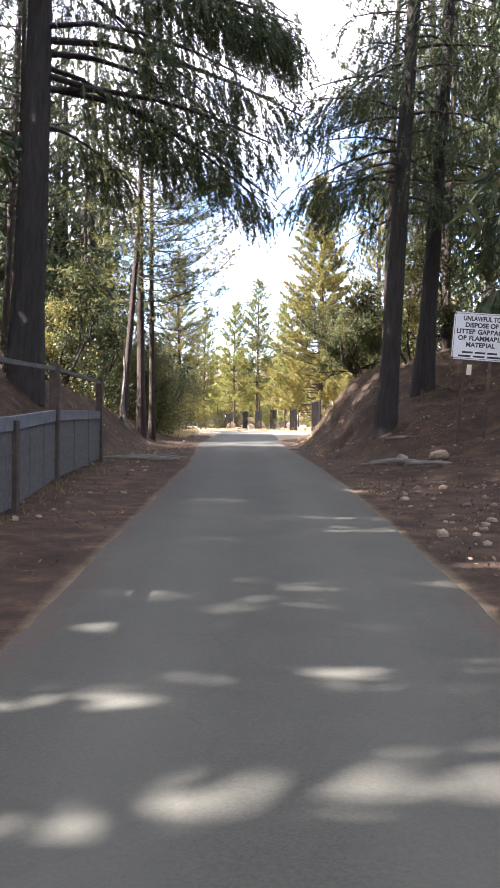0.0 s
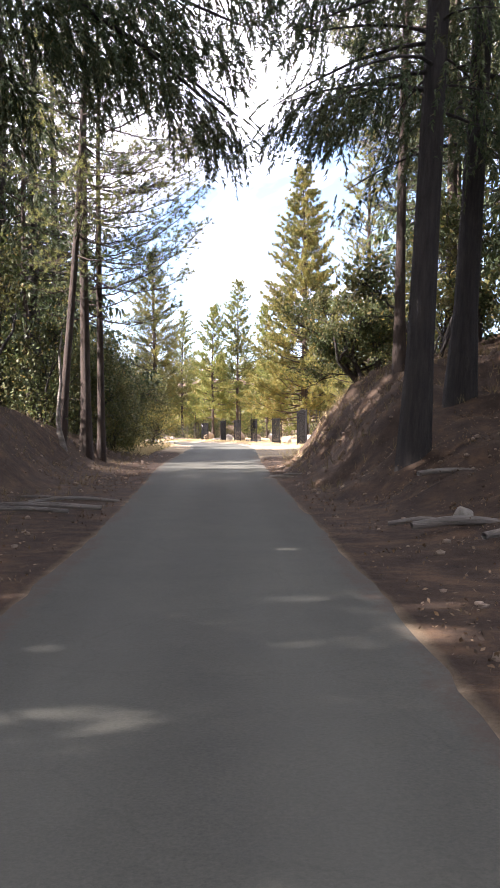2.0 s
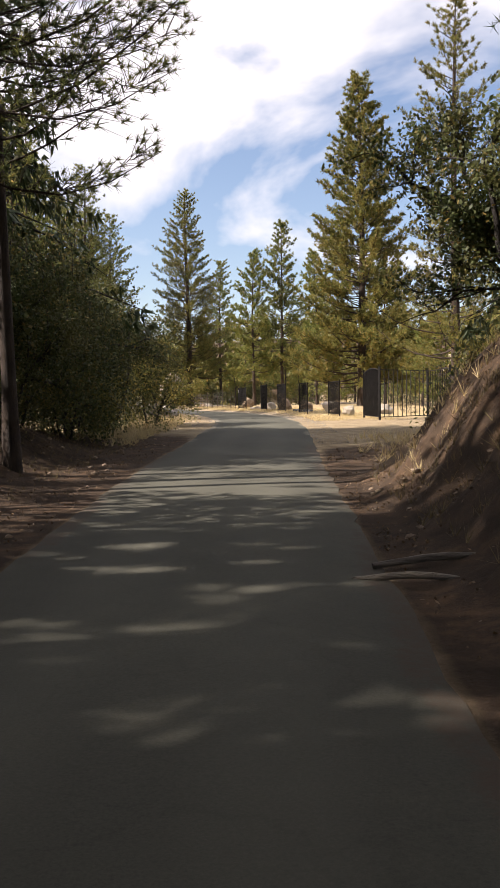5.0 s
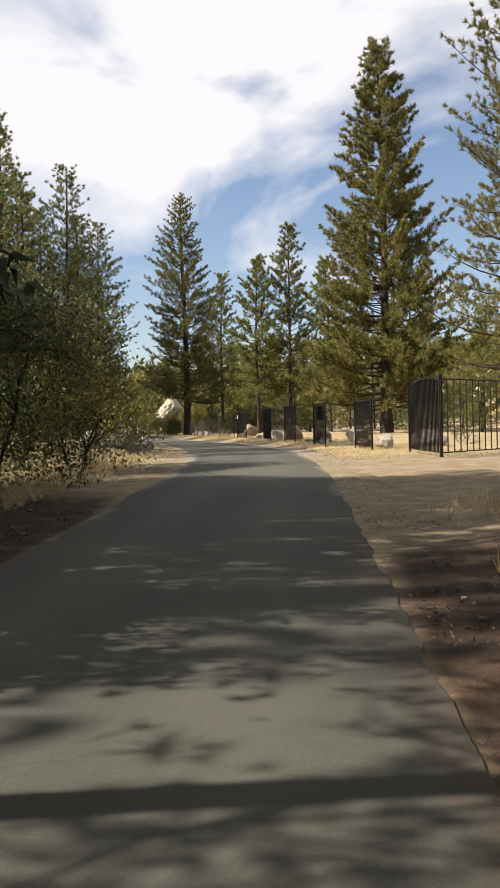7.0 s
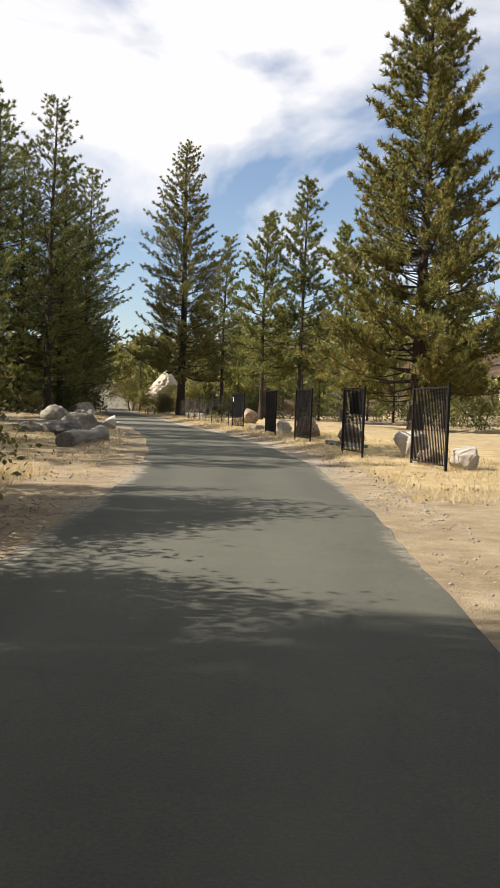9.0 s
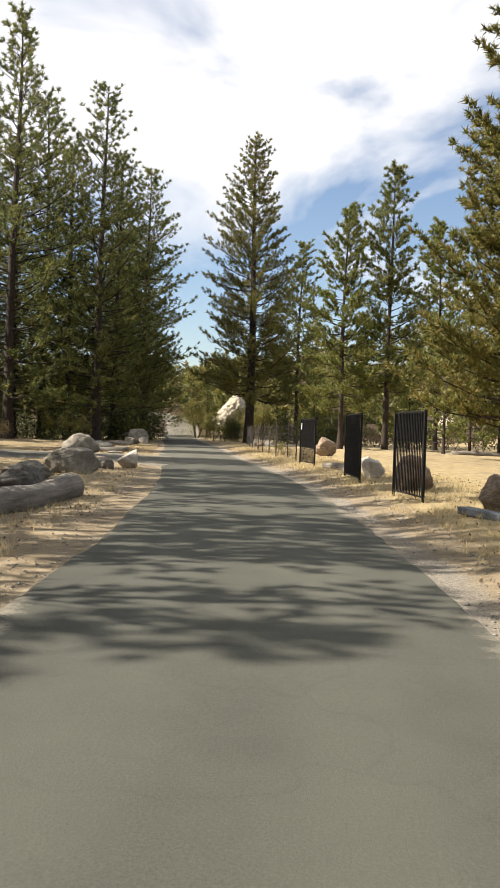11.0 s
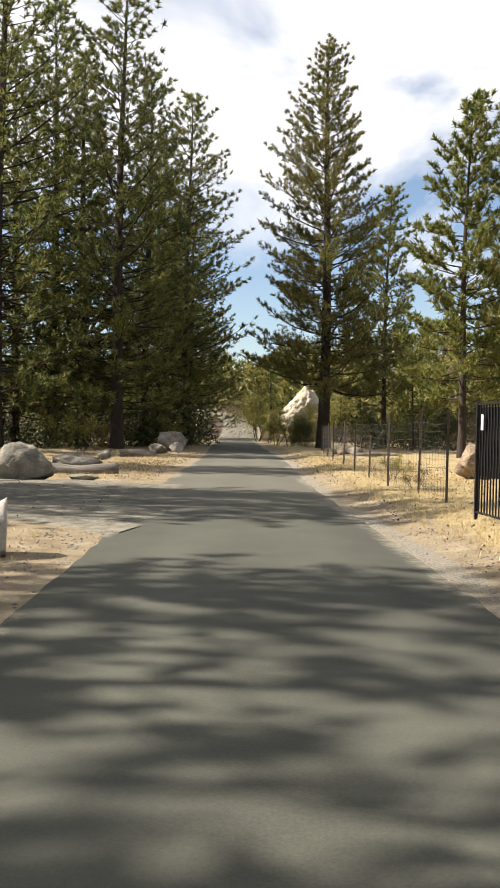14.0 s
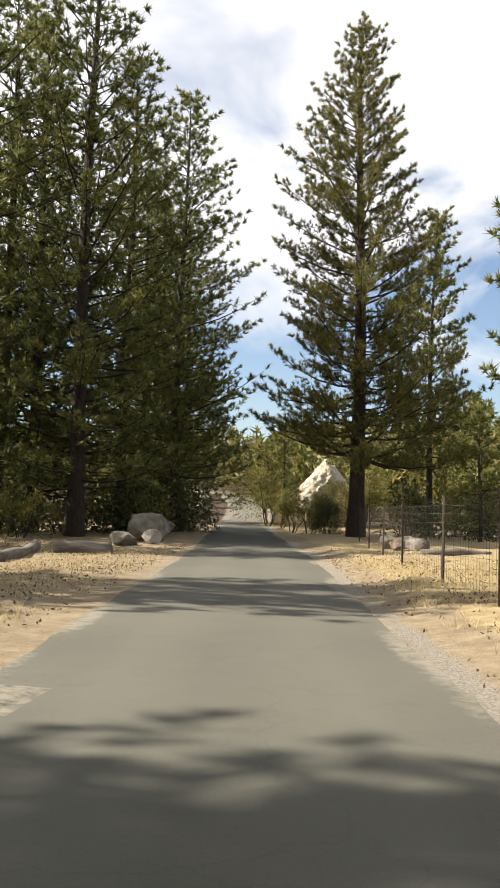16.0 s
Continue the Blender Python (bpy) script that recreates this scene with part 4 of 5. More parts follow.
# ---- distance ----
def far_wood():
    """The woods on the far slopes, too far and many to tell apart."""
    crown = Buf()
    pts = []
    for _ in range(760):
        y = RNG.uniform(158, 330)
        x = RNG.uniform(-150, 130)
        c = road_x(min(y, 260))
        if abs(x - c) < 8 + 0.05 * (y - 158) or (y < 260 and -30 < x - c < 6 and y < 172):
            continue
        pts.append((x, y, RNG.uniform(4, 11) * (1.0 if y > 190 else 0.75) * (0.62 if x > c else 1.0)))
    for _ in range(300):
        y = RNG.uniform(176, 262)
        x = road_x(y) + RNG.choice([-1, 1, 1]) * RNG.uniform(4.5, 32)
        pts.append((x, y, RNG.uniform(2.5, 8.5)))
    for _ in range(110):
        y = RNG.uniform(85, 158)
        side = RNG.choice([-1, 1])
        x = road_x(y) + side * RNG.uniform(30 if side > 0 else 42, 90)
        pts.append((x, y, RNG.uniform(6, 11) if side > 0 else RNG.uniform(8, 20)))
    for x, y, h in pts:
        z = land(x, y)
        n = int(26 + h * 3)
        u = RNG.uniform(0, 1, n) ** 0.8
        a = RNG.uniform(0, 6.28, n)
        rr = h * 0.22 * (1 - u) ** 0.8 * RNG.uniform(0.45, 1.1, n) + 0.1
        c = np.stack([x + rr * np.cos(a), y + rr * np.sin(a), z + h * (0.12 + 0.87 * u)], 1)
        d = unit(np.stack([np.cos(a), np.sin(a), 0.5 + 0 * a], 1))
        tufts(crown, c, d, 3, 0.95 + h * 0.045, 0.42, 0.6)
        tube(crown, [(x, y, z - 0.5), (x, y, z + h * 0.9)], (0.012 * h, 0.03), 3)
    tagged(new("far_woods", crown.mesh("far_woods", M_PINE_MIX)), "pines and brush on the far slopes", "woods", kind="stuff")


far_wood()


def thicket(name, spots, label, mat, leaf=0.23, per=5):
    """Dense brush whose bushes cannot be told apart."""
    crown = Buf()
    for x, y, h in spots:
        n = int(26 * h)
        a, u = RNG.uniform(0, 6.28, n), RNG.uniform(0, 1, n)
        rr = h * 0.6 * np.sqrt(RNG.uniform(0.1, 1, n)) * np.sqrt(1.02 - u)
        c = np.stack([x + rr * np.cos(a), y + rr * np.sin(a), land(x, y) + h * u], 1)
        leaves(crown, c, per, leaf, 0.24)
    tagged(new(name, crown.mesh(name, mat)), label, "brush", kind="stuff")


def band(count, x0, x1, y0, y1, lo, hi):
    return [(RNG.uniform(x0, x1), RNG.uniform(y0, y1), RNG.uniform(lo, hi)) for _ in range(count)]


thicket("clearing_thicket", band(46, -9, 24, 141, 156, 1.5, 3.4) + band(26, 10, 30, 112, 140, 1.2, 3.0), "dense grey-green brush behind the clearing", M_OAK)
thicket("stand_thicket", band(80, -44, -22.5, 127.5, 150, 1.0, 2.8) + band(16, -24, -21.0, 137, 150, 1.4, 3.2) + band(14, -33, -27.5, 146, 166, 1.5, 3.5) + band(8, -25.5, -23.4, 140, 152, 1.2, 2.4), "dark brush under the dense pines", M_OAK)
thicket("wood_thicket", band(50, -14, -5.6, 22, 58, 0.8, 2.4) + band(46, 5.0, 14, 28, 50, 0.8, 2.4), "dark brush under the cedars", M_OAK, 0.12, 7)
# ---- boulders ----
def boulder(x, y, w, d, h, mat, label, rz=0.0, seed=0, rough=0.24, sharp=0.35, sink=0.18, name="boulder", category="boulder", group="", detail=4, taper=0.0, crag=0.05, cuts=()):
    """A rounded, chipped stone, w by d by h, sunk a little into the soil."""
    bm = bmesh.new()
    bmesh.ops.create_icosphere(bm, subdivisions=detail, radius=1.0)
    o = Vector((seed * 3.1, seed * 1.7, seed * 0.9))
    planes = []
    rnd = random.Random(seed)
    for _ in range(15):
        planes.append((Vector((rnd.gauss(0, 1), rnd.gauss(0, 1), rnd.gauss(0.2, 1))).normalized(), rnd.uniform(0.58, 0.9)))
    for v in bm.verts:
        p = v.co.normalized()
        q = p * (1 + rough * noise.noise(p * 1.1 + o) + rough * 0.5 * noise.noise(p * 2.6 + o))
        for nrm, dd in planes:
            e = q.dot(nrm) - dd
            if e > 0:
                q -= nrm * e * min(1.0, 0.62 + sharp)
        q *= 1 + 0.09 * noise.noise(p * 4.5 + o) - 0.07 * abs(noise.noise(p * 3.1 + o * 2)) + crag * noise.noise(p * 11 + o) - 1.6 * (crag - 0.05) * abs(noise.noise(Vector((p.x * 3, p.y * 3, p.z * 9)) - o))
        for nrm, dd in cuts:
            e = q.dot(Vector(nrm)) - dd
            if e > 0:
                q -= Vector(nrm) * e * 0.93
        slim = 1 - taper * max(0.0, min(1.0, 0.5 + 0.5 * q.z))
        if taper:
            q *= 1 + 0.16 * abs(noise.noise(p * 2.3 + o)) - 0.22 * abs(noise.noise(p * 5.3 - o)) + 0.07 * noise.noise(p * 15)
        v.co = Vector((q.x * slim * w / 2, q.y * slim * d / 2, q.z * h / 2))
    lo, hi = min(v.co.z for v in bm.verts), max(v.co.z for v in bm.verts)
    k = h * (1 + sink) / (hi - lo)
    for v in bm.verts:
        v.co.z = (v.co.z - lo) * k - h * sink
    me = bpy.data.meshes.new(name)
    bm.to_mesh(me)
    bm.free()
    me.materials.append(mat)
    for p in me.polygons:
        p.use_smooth = True
    ob = new(name, me)
    ob.location, ob.rotation_euler = (x, y, land(x, y)), (0, 0, rz)
    return tagged(ob, label, category, group)


GREY, PALE, BROWN = "weathered grey granite boulder on dusty ground", "pale sunlit granite boulder in dry grass", "brown rough boulder behind the fence panel"
VERGE = "boulders along the verge"
boulder(-13.6, 101.2, 1.75, 1.5, 0.98, M_ROCK, "big rounded grey boulder beside the side road", 0.3, 1, group=VERGE)
boulder(-14.3, 106.4, 1.9, 1.1, 0.55, M_ROCK, "low flat grey boulder", 0.2, 2, crag=0.085, group=VERGE)
boulder(-12.1, 101.5, 0.75, 0.5, 0.18, M_ROCK, "low flat stone in the dust", 0.2, 22, group=VERGE)
boulder(-18.6, 130.2, 2.3, 1.5, 1.2, M_ROCK, "grey-green boulder with flat facets", 0.9, 3, group=VERGE)
boulder(-7.95, 88.6, 0.95, 0.85, 0.62, M_ROCK_PALE, "pale tilted block of granite beside the road", 0.0, 4, sharp=0.45, rough=0.12, cuts=(((-0.49, -0.2, 0.85), 0.25), ((0.92, 0.39, 0.0), 0.62), ((-0.39, 0.92, 0.0), 0.6)), group=VERGE)
boulder(-8.75, 88.0, 0.75, 0.6, 0.42, M_ROCK_RED, "dark brown boulder beside a pale one", 1.4, 5, crag=0.085, group=VERGE)
boulder(-8.3, 80.8, 1.4, 1.0, 0.46, M_ROCK, "low grey boulder behind a fallen log", 0.1, 7, crag=0.085, group=VERGE)
boulder(-6.9, 76.9, 1.2, 0.8, 0.5, M_ROCK_DARK, "dark cracked slab at the end of a fallen log", 0.9, 11, crag=0.085, group=VERGE)
boulder(-8.9, 79.2, 0.9, 1.0, 0.42, M_ROCK, "dark low rock behind a fallen log", 0.25, 8, crag=0.085, group=VERGE)
boulder(-8.0, 83.2, 1.55, 1.0, 0.72, M_ROCK, "mottled grey boulder with pale patches", 0.25, 9, crag=0.085, cuts=(((0.1, -0.1, 0.99), 0.5),), group=VERGE)
boulder(-20.2, 135.5, 2.3, 1.6, 1.0, M_ROCK, "broad grey boulder at the foot of the pines", 0.4, 14, crag=0.085, group=VERGE)
boulder(-17.6, 124.8, 1.1, 0.9, 0.5, M_ROCK, GREY, 0.3, 15, group=VERGE)
boulder(-17.2, 126.6, 0.9, 0.8, 0.55, M_ROCK_PALE, "pale boulder with flat facets", 1.3, 16, crag=0.085, group=VERGE)
boulder(-19.8, 132.6, 0.9, 0.7, 0.7, M_ROCK, GREY, 2.3, 17, crag=0.085, group=VERGE)
CLEARING = "boulders of the clearing"
boulder(3.2, 69.4, 0.85, 0.8, 0.62, M_ROCK_PALE, "bright white boulder in dry grass", 0.2, 31, group=CLEARING)
boulder(2.05, 74.0, 1.1, 0.8, 0.64, M_ROCK_RED, BROWN, 0.5, 32, crag=0.085, group=CLEARING)
boulder(0.88, 79.4, 1.25, 1.0, 0.76, M_ROCK_RED, BROWN, 1.1, 33, crag=0.085, group=CLEARING)
boulder(0.05, 83.6, 1.0, 0.7, 0.5, M_ROCK_PALE, PALE, 2.1, 43, group=CLEARING)
boulder(-0.55, 88.7, 0.75, 0.6, 0.55, M_ROCK_PALE, PALE, 0.4, 34, group=CLEARING)
boulder(-0.1, 87.6, 0.6, 0.6, 0.5, M_ROCK_PALE, PALE, 0.9, 35, group=CLEARING)
boulder(-2.2, 104.2, 1.25, 1.0, 0.95, M_ROCK_RED, "reddish brown rounded boulder", 0.7, 36, crag=0.085, group=CLEARING)
boulder(3.95, 66.6, 0.75, 0.6, 0.5, M_ROCK_PALE, "pale ridged rock at the fence's foot", 0.5, 37, sharp=0.45, group=CLEARING)
boulder(5.6, 67.5, 1.4, 0.9, 0.55, M_ROCK_PALE, PALE, 0.5, 38, group=CLEARING)
boulder(3.3, 67.6, 0.7, 0.5, 0.35, M_ROCK_RED, BROWN, 2.2, 39, group=CLEARING)
boulder(-8.6, 127.5, 0.7, 0.7, 0.5, M_ROCK, GREY, 0.1, 40, group=CLEARING)
boulder(-8.1, 125.8, 0.6, 0.6, 0.42, M_ROCK_RED, "dark boulder under the wire fence", 0.7, 41, crag=0.085, group=CLEARING)
boulder(-4.6, 109.0, 0.45, 0.3, 0.16, M_ROCK_PALE, PALE, 0.1, 42, group=CLEARING)
boulder(-17.2, 172, 7.4, 5.5, 7.3 - land(-17.2, 172), M_OUTCROP, "huge pale sunlit granite outcrop among brush", 0.0, 51, rough=0.3, sharp=0.4, name="rock_outcrop", category="outcrop", detail=5,
        taper=0.5, cuts=(((-0.66, -0.2, 0.72), 0.52), ((0.7, -0.2, 0.68), 0.6)), crag=0.14)
boulder(-30.5, 176, 5.5, 4, 2.6, M_OUTCROP, "pale rounded granite slab beside the road", 0.8, 52, rough=0.3, name="rock_outcrop", category="outcrop", detail=4)
boulder(9, 165, 5.0, 4, 5.5, M_OUTCROP, "pale granite outcrop on the slope", 0.5, 53, rough=0.35, taper=0.6, name="rock_outcrop", category="outcrop")
boulder(27, 158, 7.0, 6, 6.5, M_OUTCROP, "pale granite outcrop on the slope", 1.5, 54, rough=0.35, taper=0.5, name="rock_outcrop", category="outcrop")


def log(x, y, length, r, rz, label, seed):
    buf = Buf()
    t = np.linspace(-0.5, 0.5, 9)
    ph = seed * 1.3
    pts = np.stack([t * length, 0.05 * np.sin(t * 6 + ph), r * 0.72 + 0.03 * np.cos(t * 7 + ph)], 1)
    rad = r * (1 + 0.08 * np.sin(t * 11 + ph))
    tube(buf, pts, rad, 12)
    n = 9 * 12
    buf.add(np.concatenate([pts[:1], pts[-1:], ]), np.zeros((0, 3), int))
    for p in buf.v[0]:
        k = 1 + 0.16 * noise.noise(Vector(p) * 2.2 + Vector((seed * 2.3, 0, 0))) + 0.1 * noise.noise(Vector((p[0] * 1.5, p[1] * 9, p[2] * 9)))
        p[1], p[2] = p[1] * k, (p[2] - r * 0.72) * k + r * 0.72
    for end, c in ((0, n), (8, n + 1)):
        ring = np.arange(12) + end * 12
        tri = np.stack([ring, np.roll(ring, -1), np.full(12, c)], 1)
        buf.f.append(tri if end else tri[:, ::-1])
    ob = new("log", buf.mesh("log", M_LOG, True))
    ob.location, ob.rotation_euler = (x, y, land(x, y) - 0.02), (0, 0, rz)
    return tagged(ob, label, "log", "logs on the verge")


log(-16.9, 119.5, 1.7, 0.2, 0.4, "weathered grey log lying along the verge", 1)
log(-17.4, 116.4, 6.4, 0.17, 1.9, "weathered grey log lying along the verge", 2)
log(-13.4, 104.4, 2.2, 0.18, 0.3, "weathered grey log lying along the verge", 3)
log(-5.55, 73.4, 5.8, 0.25, 1.62, "thick weathered grey log lying along the verge", 7)
log(-8.15, 86.6, 1.7, 0.19, 1.95, "short sawn grey log beside a brown rock", 6)
log(-9.6, 88.2, 2.0, 0.16, 0.2, "cracked grey log lying behind a shorter one", 9)
log(-1.05, 88.4, 2.5, 0.12, -1.24, "pale bleached log in dry grass", 10)
log(7.0, 116.5, 4.2, 0.15, 0.12, "dark fallen log across the clearing", 11)
log(-7.7, 127.4, 2.4, 0.27, 1.95, "pale bleached log under the wire fence", 4)
log(-6.2, 122.6, 2.2, 0.12, 0.35, "pale bleached log under the wire fence", 5)


bm = bmesh.new()
box(bm, (-0.9, -0.11, -0.02), (0.9, 0.11, 0.09), 0.012)
plank = part("plank", bm, M_PLANK, None)
plank.location, plank.rotation_euler = (1.85, 72.7, land(1.85, 72.7)), (0, 0.02, -1.05)
tagged(plank, "weathered blue-grey plank lying in dry grass", "plank")


# ---- iron fence panels ----
def bar_between(name, a, b, half, mat, parent, label=""):
    a, b = Vector(a), Vector(b)
    d = b - a
    bm = bmesh.new()
    m = Matrix.Translation((a + b) / 2) @ d.to_track_quat("Z", "Y").to_matrix().to_4x4()
    bmesh.ops.create_cube(bm, size=1.0, matrix=m @ Matrix.Diagonal((half * 2, half * 2, d.length, 1)))
    return part(name, bm, mat, parent, label)


def iron_panel(p, q, height, label, posts=True, step=0.105, plate=False, lift=0.1, over=0.12, group="iron panels along the road", sag=0.0):
    """Upright square bars between two rails and two posts, standing on the ground from p to q."""
    p, q = Vector((*p, 0)), Vector((*q, 0))
    d = q - p
    length = d.length
    base = land(*((p + q) / 2)[:2])
    e = thing("iron_fence_panel", (p.x, p.y, base), label, "fence panel", group, math.atan2(d.y, d.x))
    top = height - over
    for x in (0, length):
        bar_between("post", (x, 0, -0.3), (x, 0, height if posts else top), 0.024 if height < 2 else 0.036, M_IRON, e)
    def rail_z(x):
        return top + sag * 4 * (x / length) * (1 - x / length)
    k = 5 if sag else 1
    for z0, curve in ((lift, 0), (top, 1)):
        for i in range(k):
            x0, x1 = length * i / k, length * (i + 1) / k
            bar_between("rail", (x0, 0, rail_z(x0) if curve else z0), (x1, 0, rail_z(x1) if curve else z0), 0.015, M_IRON, e)
    count = max(3, int(length / step))
    bm = bmesh.new()
    half = 0.0085 if height < 2 else 0.013
    box(bm, (-half, -half, 0), (half, half, 1))
    shared = bpy.data.meshes.new("bar")
    bm.to_mesh(shared)
    bm.free()
    shared.materials.append(M_IRON)
    for i in range(1, count):
        x = length * i / count
        ob = attach(new("bar", shared), e)
        ob.location, ob.scale = (x, 0, lift), (1, 1, rail_z(x) - lift)
    if plate:
        bm = bmesh.new()
        box(bm, (length * plate[0], -0.024, plate[1]), (length * plate[2], -0.018, plate[3]), 0.0)
        part("plate", bm, M_PLATE, e, "dark sheet fixed behind the bars")
    return e


PANEL = "black wrought-iron fence panel standing in dry grass"
SHEET = "black iron fence panel backed by a dark sheet"
iron_panel((-1.93, 91.0), (-2.6, 93.1), 1.68, SHEET, over=0.03, plate=(0.04, 0.62, 0.96, 1.6))
iron_panel((-0.25, 81.9), (-0.68, 84.2), 1.70, SHEET, step=0.09, over=0.03, plate=(0.8, 0.12, 0.98, 1.64))
iron_panel((0.94, 75.9), (0.47, 77.8), 1.66, SHEET, step=0.1, over=0.03, plate=(0.03, 1.08, 0.97, 1.6))
iron_panel((1.99, 68.9), (1.62, 70.5), 1.62, SHEET, over=0.03, plate=(0.06, 0.98, 0.68, 1.5))
iron_panel((3.42, 66.0), (3.02, 68.1), 1.75, PANEL, over=0.08, step=0.09)
ENCLOSURE = "tall panels of the enclosure"
iron_panel((4.41, 64.1), (4.62, 59.6), 2.15, "tall black iron fence section with an arched rail", sag=0.16, group=ENCLOSURE, over=0.16, step=0.17)
iron_panel((4.62, 59.6), (7.0, 62.3), 2.15, "tall black iron fence section", group=ENCLOSURE, step=0.3)
iron_panel((7.0, 62.3), (7.2, 58.2), 2.15, "tall black iron fence section", group=ENCLOSURE, step=0.3)
iron_panel((7.2, 58.2), (9.8, 61.3), 2.15, "tall black iron fence section", group=ENCLOSURE, step=0.3)
bm = bmesh.new()
box(bm, (0.04, 0.022, 1.28), (0.13, 0.03, 1.5))
tag = part("notice", bm, M_SIGN, None)
tag.location, tag.rotation_euler = (-2.5, 92.75, land(-2.3, 92)), (0, 0, math.atan2(2.1, -0.67))
tagged(tag, "small white notice wired to the iron panel", "notice")


# ---- wire fence ----
def wire_fence():
    posts = [(-3.0, 96.2, 1.62), (-3.55, 98.2, 1.65), (-4.3, 100.7, 1.65), (-5.0, 104.0, 1.15), (-5.7, 107.3, 1.6), (-6.5, 111.6, 1.6), (-7.5, 116.8, 1.6), (-8.3, 121.5, 1.55), (-9.2, 127.0, 1.55), (-10.2, 133.5, 1.5)]
    e = thing("wire_fence", (posts[0][0], posts[0][1], land(*posts[0][:2])), "wire mesh fence on thin rusty steel posts", "fence")
    o = Vector(e.location)
    tops = []
    for x, y, h in posts:
        z = land(x, y)
        lean = RNG.normal(0, 0.02, 2)
        bar_between("post", Vector((x, y, z - 0.3)) - o, Vector((x + lean[0], y + lean[1], z + h)) - o, 0.021, M_RUST, e)
        tops.append((x, y, z))
    for k in range(9):
        hgt = 0.12 + k * 0.165
        buf = Buf()
        pts = []
        for (x0, y0, z0), (x1, y1, z1) in zip(tops[:-1], tops[1:]):
            for t in (0, 0.33, 0.66):
                s = 0.04 * math.sin(t * 3.14) * RNG.uniform(0.3, 1.6)
                pts.append((x0 + (x1 - x0) * t, y0 + (y1 - y0) * t, z0 + (z1 - z0) * t + hgt - s))
        pts.append((tops[-1][0], tops[-1][1], tops[-1][2] + hgt))
        tube(buf, np.array(pts) - np.array(o), np.full(len(pts), 0.0028), 3)
        attach(new("wire", buf.mesh("wire", M_WIRE)), e)
    buf = Buf()
    for (x0, y0, z0), (x1, y1, z1) in zip(tops[:-1], tops[1:]):
        n = int(math.hypot(x1 - x0, y1 - y0) / 0.2)
        for i in range(n):
            t = i / n
            a = np.array([x0 + (x1 - x0) * t, y0 + (y1 - y0) * t, z0 + (z1 - z0) * t]) - np.array(o)
            tube(buf, [a + [0, 0, 0.1], a + [0, 0, 1.44]], [0.0022, 0.0022], 3)
    tagged(attach(new("netting", buf.mesh("netting", M_WIRE)), e), kind="stuff")


wire_fence()


# ---- the gate fence at the start ----
def board_fence():
    pts = [(-2.55, 4.6), (-2.6, 7.2), (-2.72, 10.3), (-2.95, 13.6), (-3.28, 19.6)]
    e = thing("board_fence", (-2.95, 13.6, land(-2.95, 13.6)), "dark post-and-rail fence with grey weathered boards", "fence")
    o = Vector(e.location)
    heights = (1.5, 1.5, 1.05, 1.78, 1.78)
    base = [Vector((x, y, land(x, y))) for x, y in pts]
    for b, h in zip(base, heights):
        bar_between("post", b - o - Vector((0, 0, 0.3)), b - o + Vector((0, 0, h)), 0.07, M_RUST, e)
    for a, b in zip(base[:-1], base[1:]):
        bar_between("top_rail", a - o + Vector((0, 0, 1.72)), b - o + Vector((0, 0, 1.72)), 0.028, M_BOARD, e)
        along_f = (b - a)
        n = 3
        for i in range(n):
            p0, p1 = a + along_f * (i / n + 0.01), a + along_f * ((i + 1) / n - 0.004)
            for lvl in range(3):
                d = (p1 - p0)
                bm = bmesh.new()
                box(bm, (0, -0.014, 0.06 + lvl * 0.3), (d.length, 0.014, 0.357 + lvl * 0.3), 0.004)
                ob = part("board", bm, M_BOARD, e)
                ob.location, ob.rotation_euler = p0 - o, (0, -math.atan2(d.z, math.hypot(d.x, d.y)), math.atan2(d.y, d.x))
        d = b - a
        bm = bmesh.new()
        box(bm, (0, -0.03, 0.93), (d.length, 0.03, 1.1), 0.006)
        cap = part("cap_board", bm, M_PLANK, e, "paler weathered top board")
        cap.location, cap.rotation_euler = a - o, (0, -math.atan2(d.z, math.hypot(d.x, d.y)), math.atan2(d.y, d.x))


board_fence()


# ---- sign ----
def words(text, size, mat, parent, x, z, name="lettering", width=None):
    cu = bpy.data.curves.new(name, "FONT")
    cu.body, cu.size, cu.align_x, cu.align_y = text, size, "CENTER", "CENTER"
    cu.extrude, cu.offset = 0.001, 0.005
    tmp = new(name, cu)
    bpy.context.view_layer.update()
    me = bpy.data.meshes.new_from_object(tmp.evaluated_get(bpy.context.evaluated_depsgraph_get()))
    bpy.data.objects.remove(tmp)
    w = max(v.co.x for v in me.vertices) - min(v.co.x for v in me.vertices)
    me.materials.clear()
    me.materials.append(mat)
    ob = attach(new(name, me), parent)
    k = width / w if width else 1.0
    ob.location, ob.rotation_euler, ob.scale = (x, -0.009, z), (radians(90), 0, 0), (k, 1, 1)
    return ob


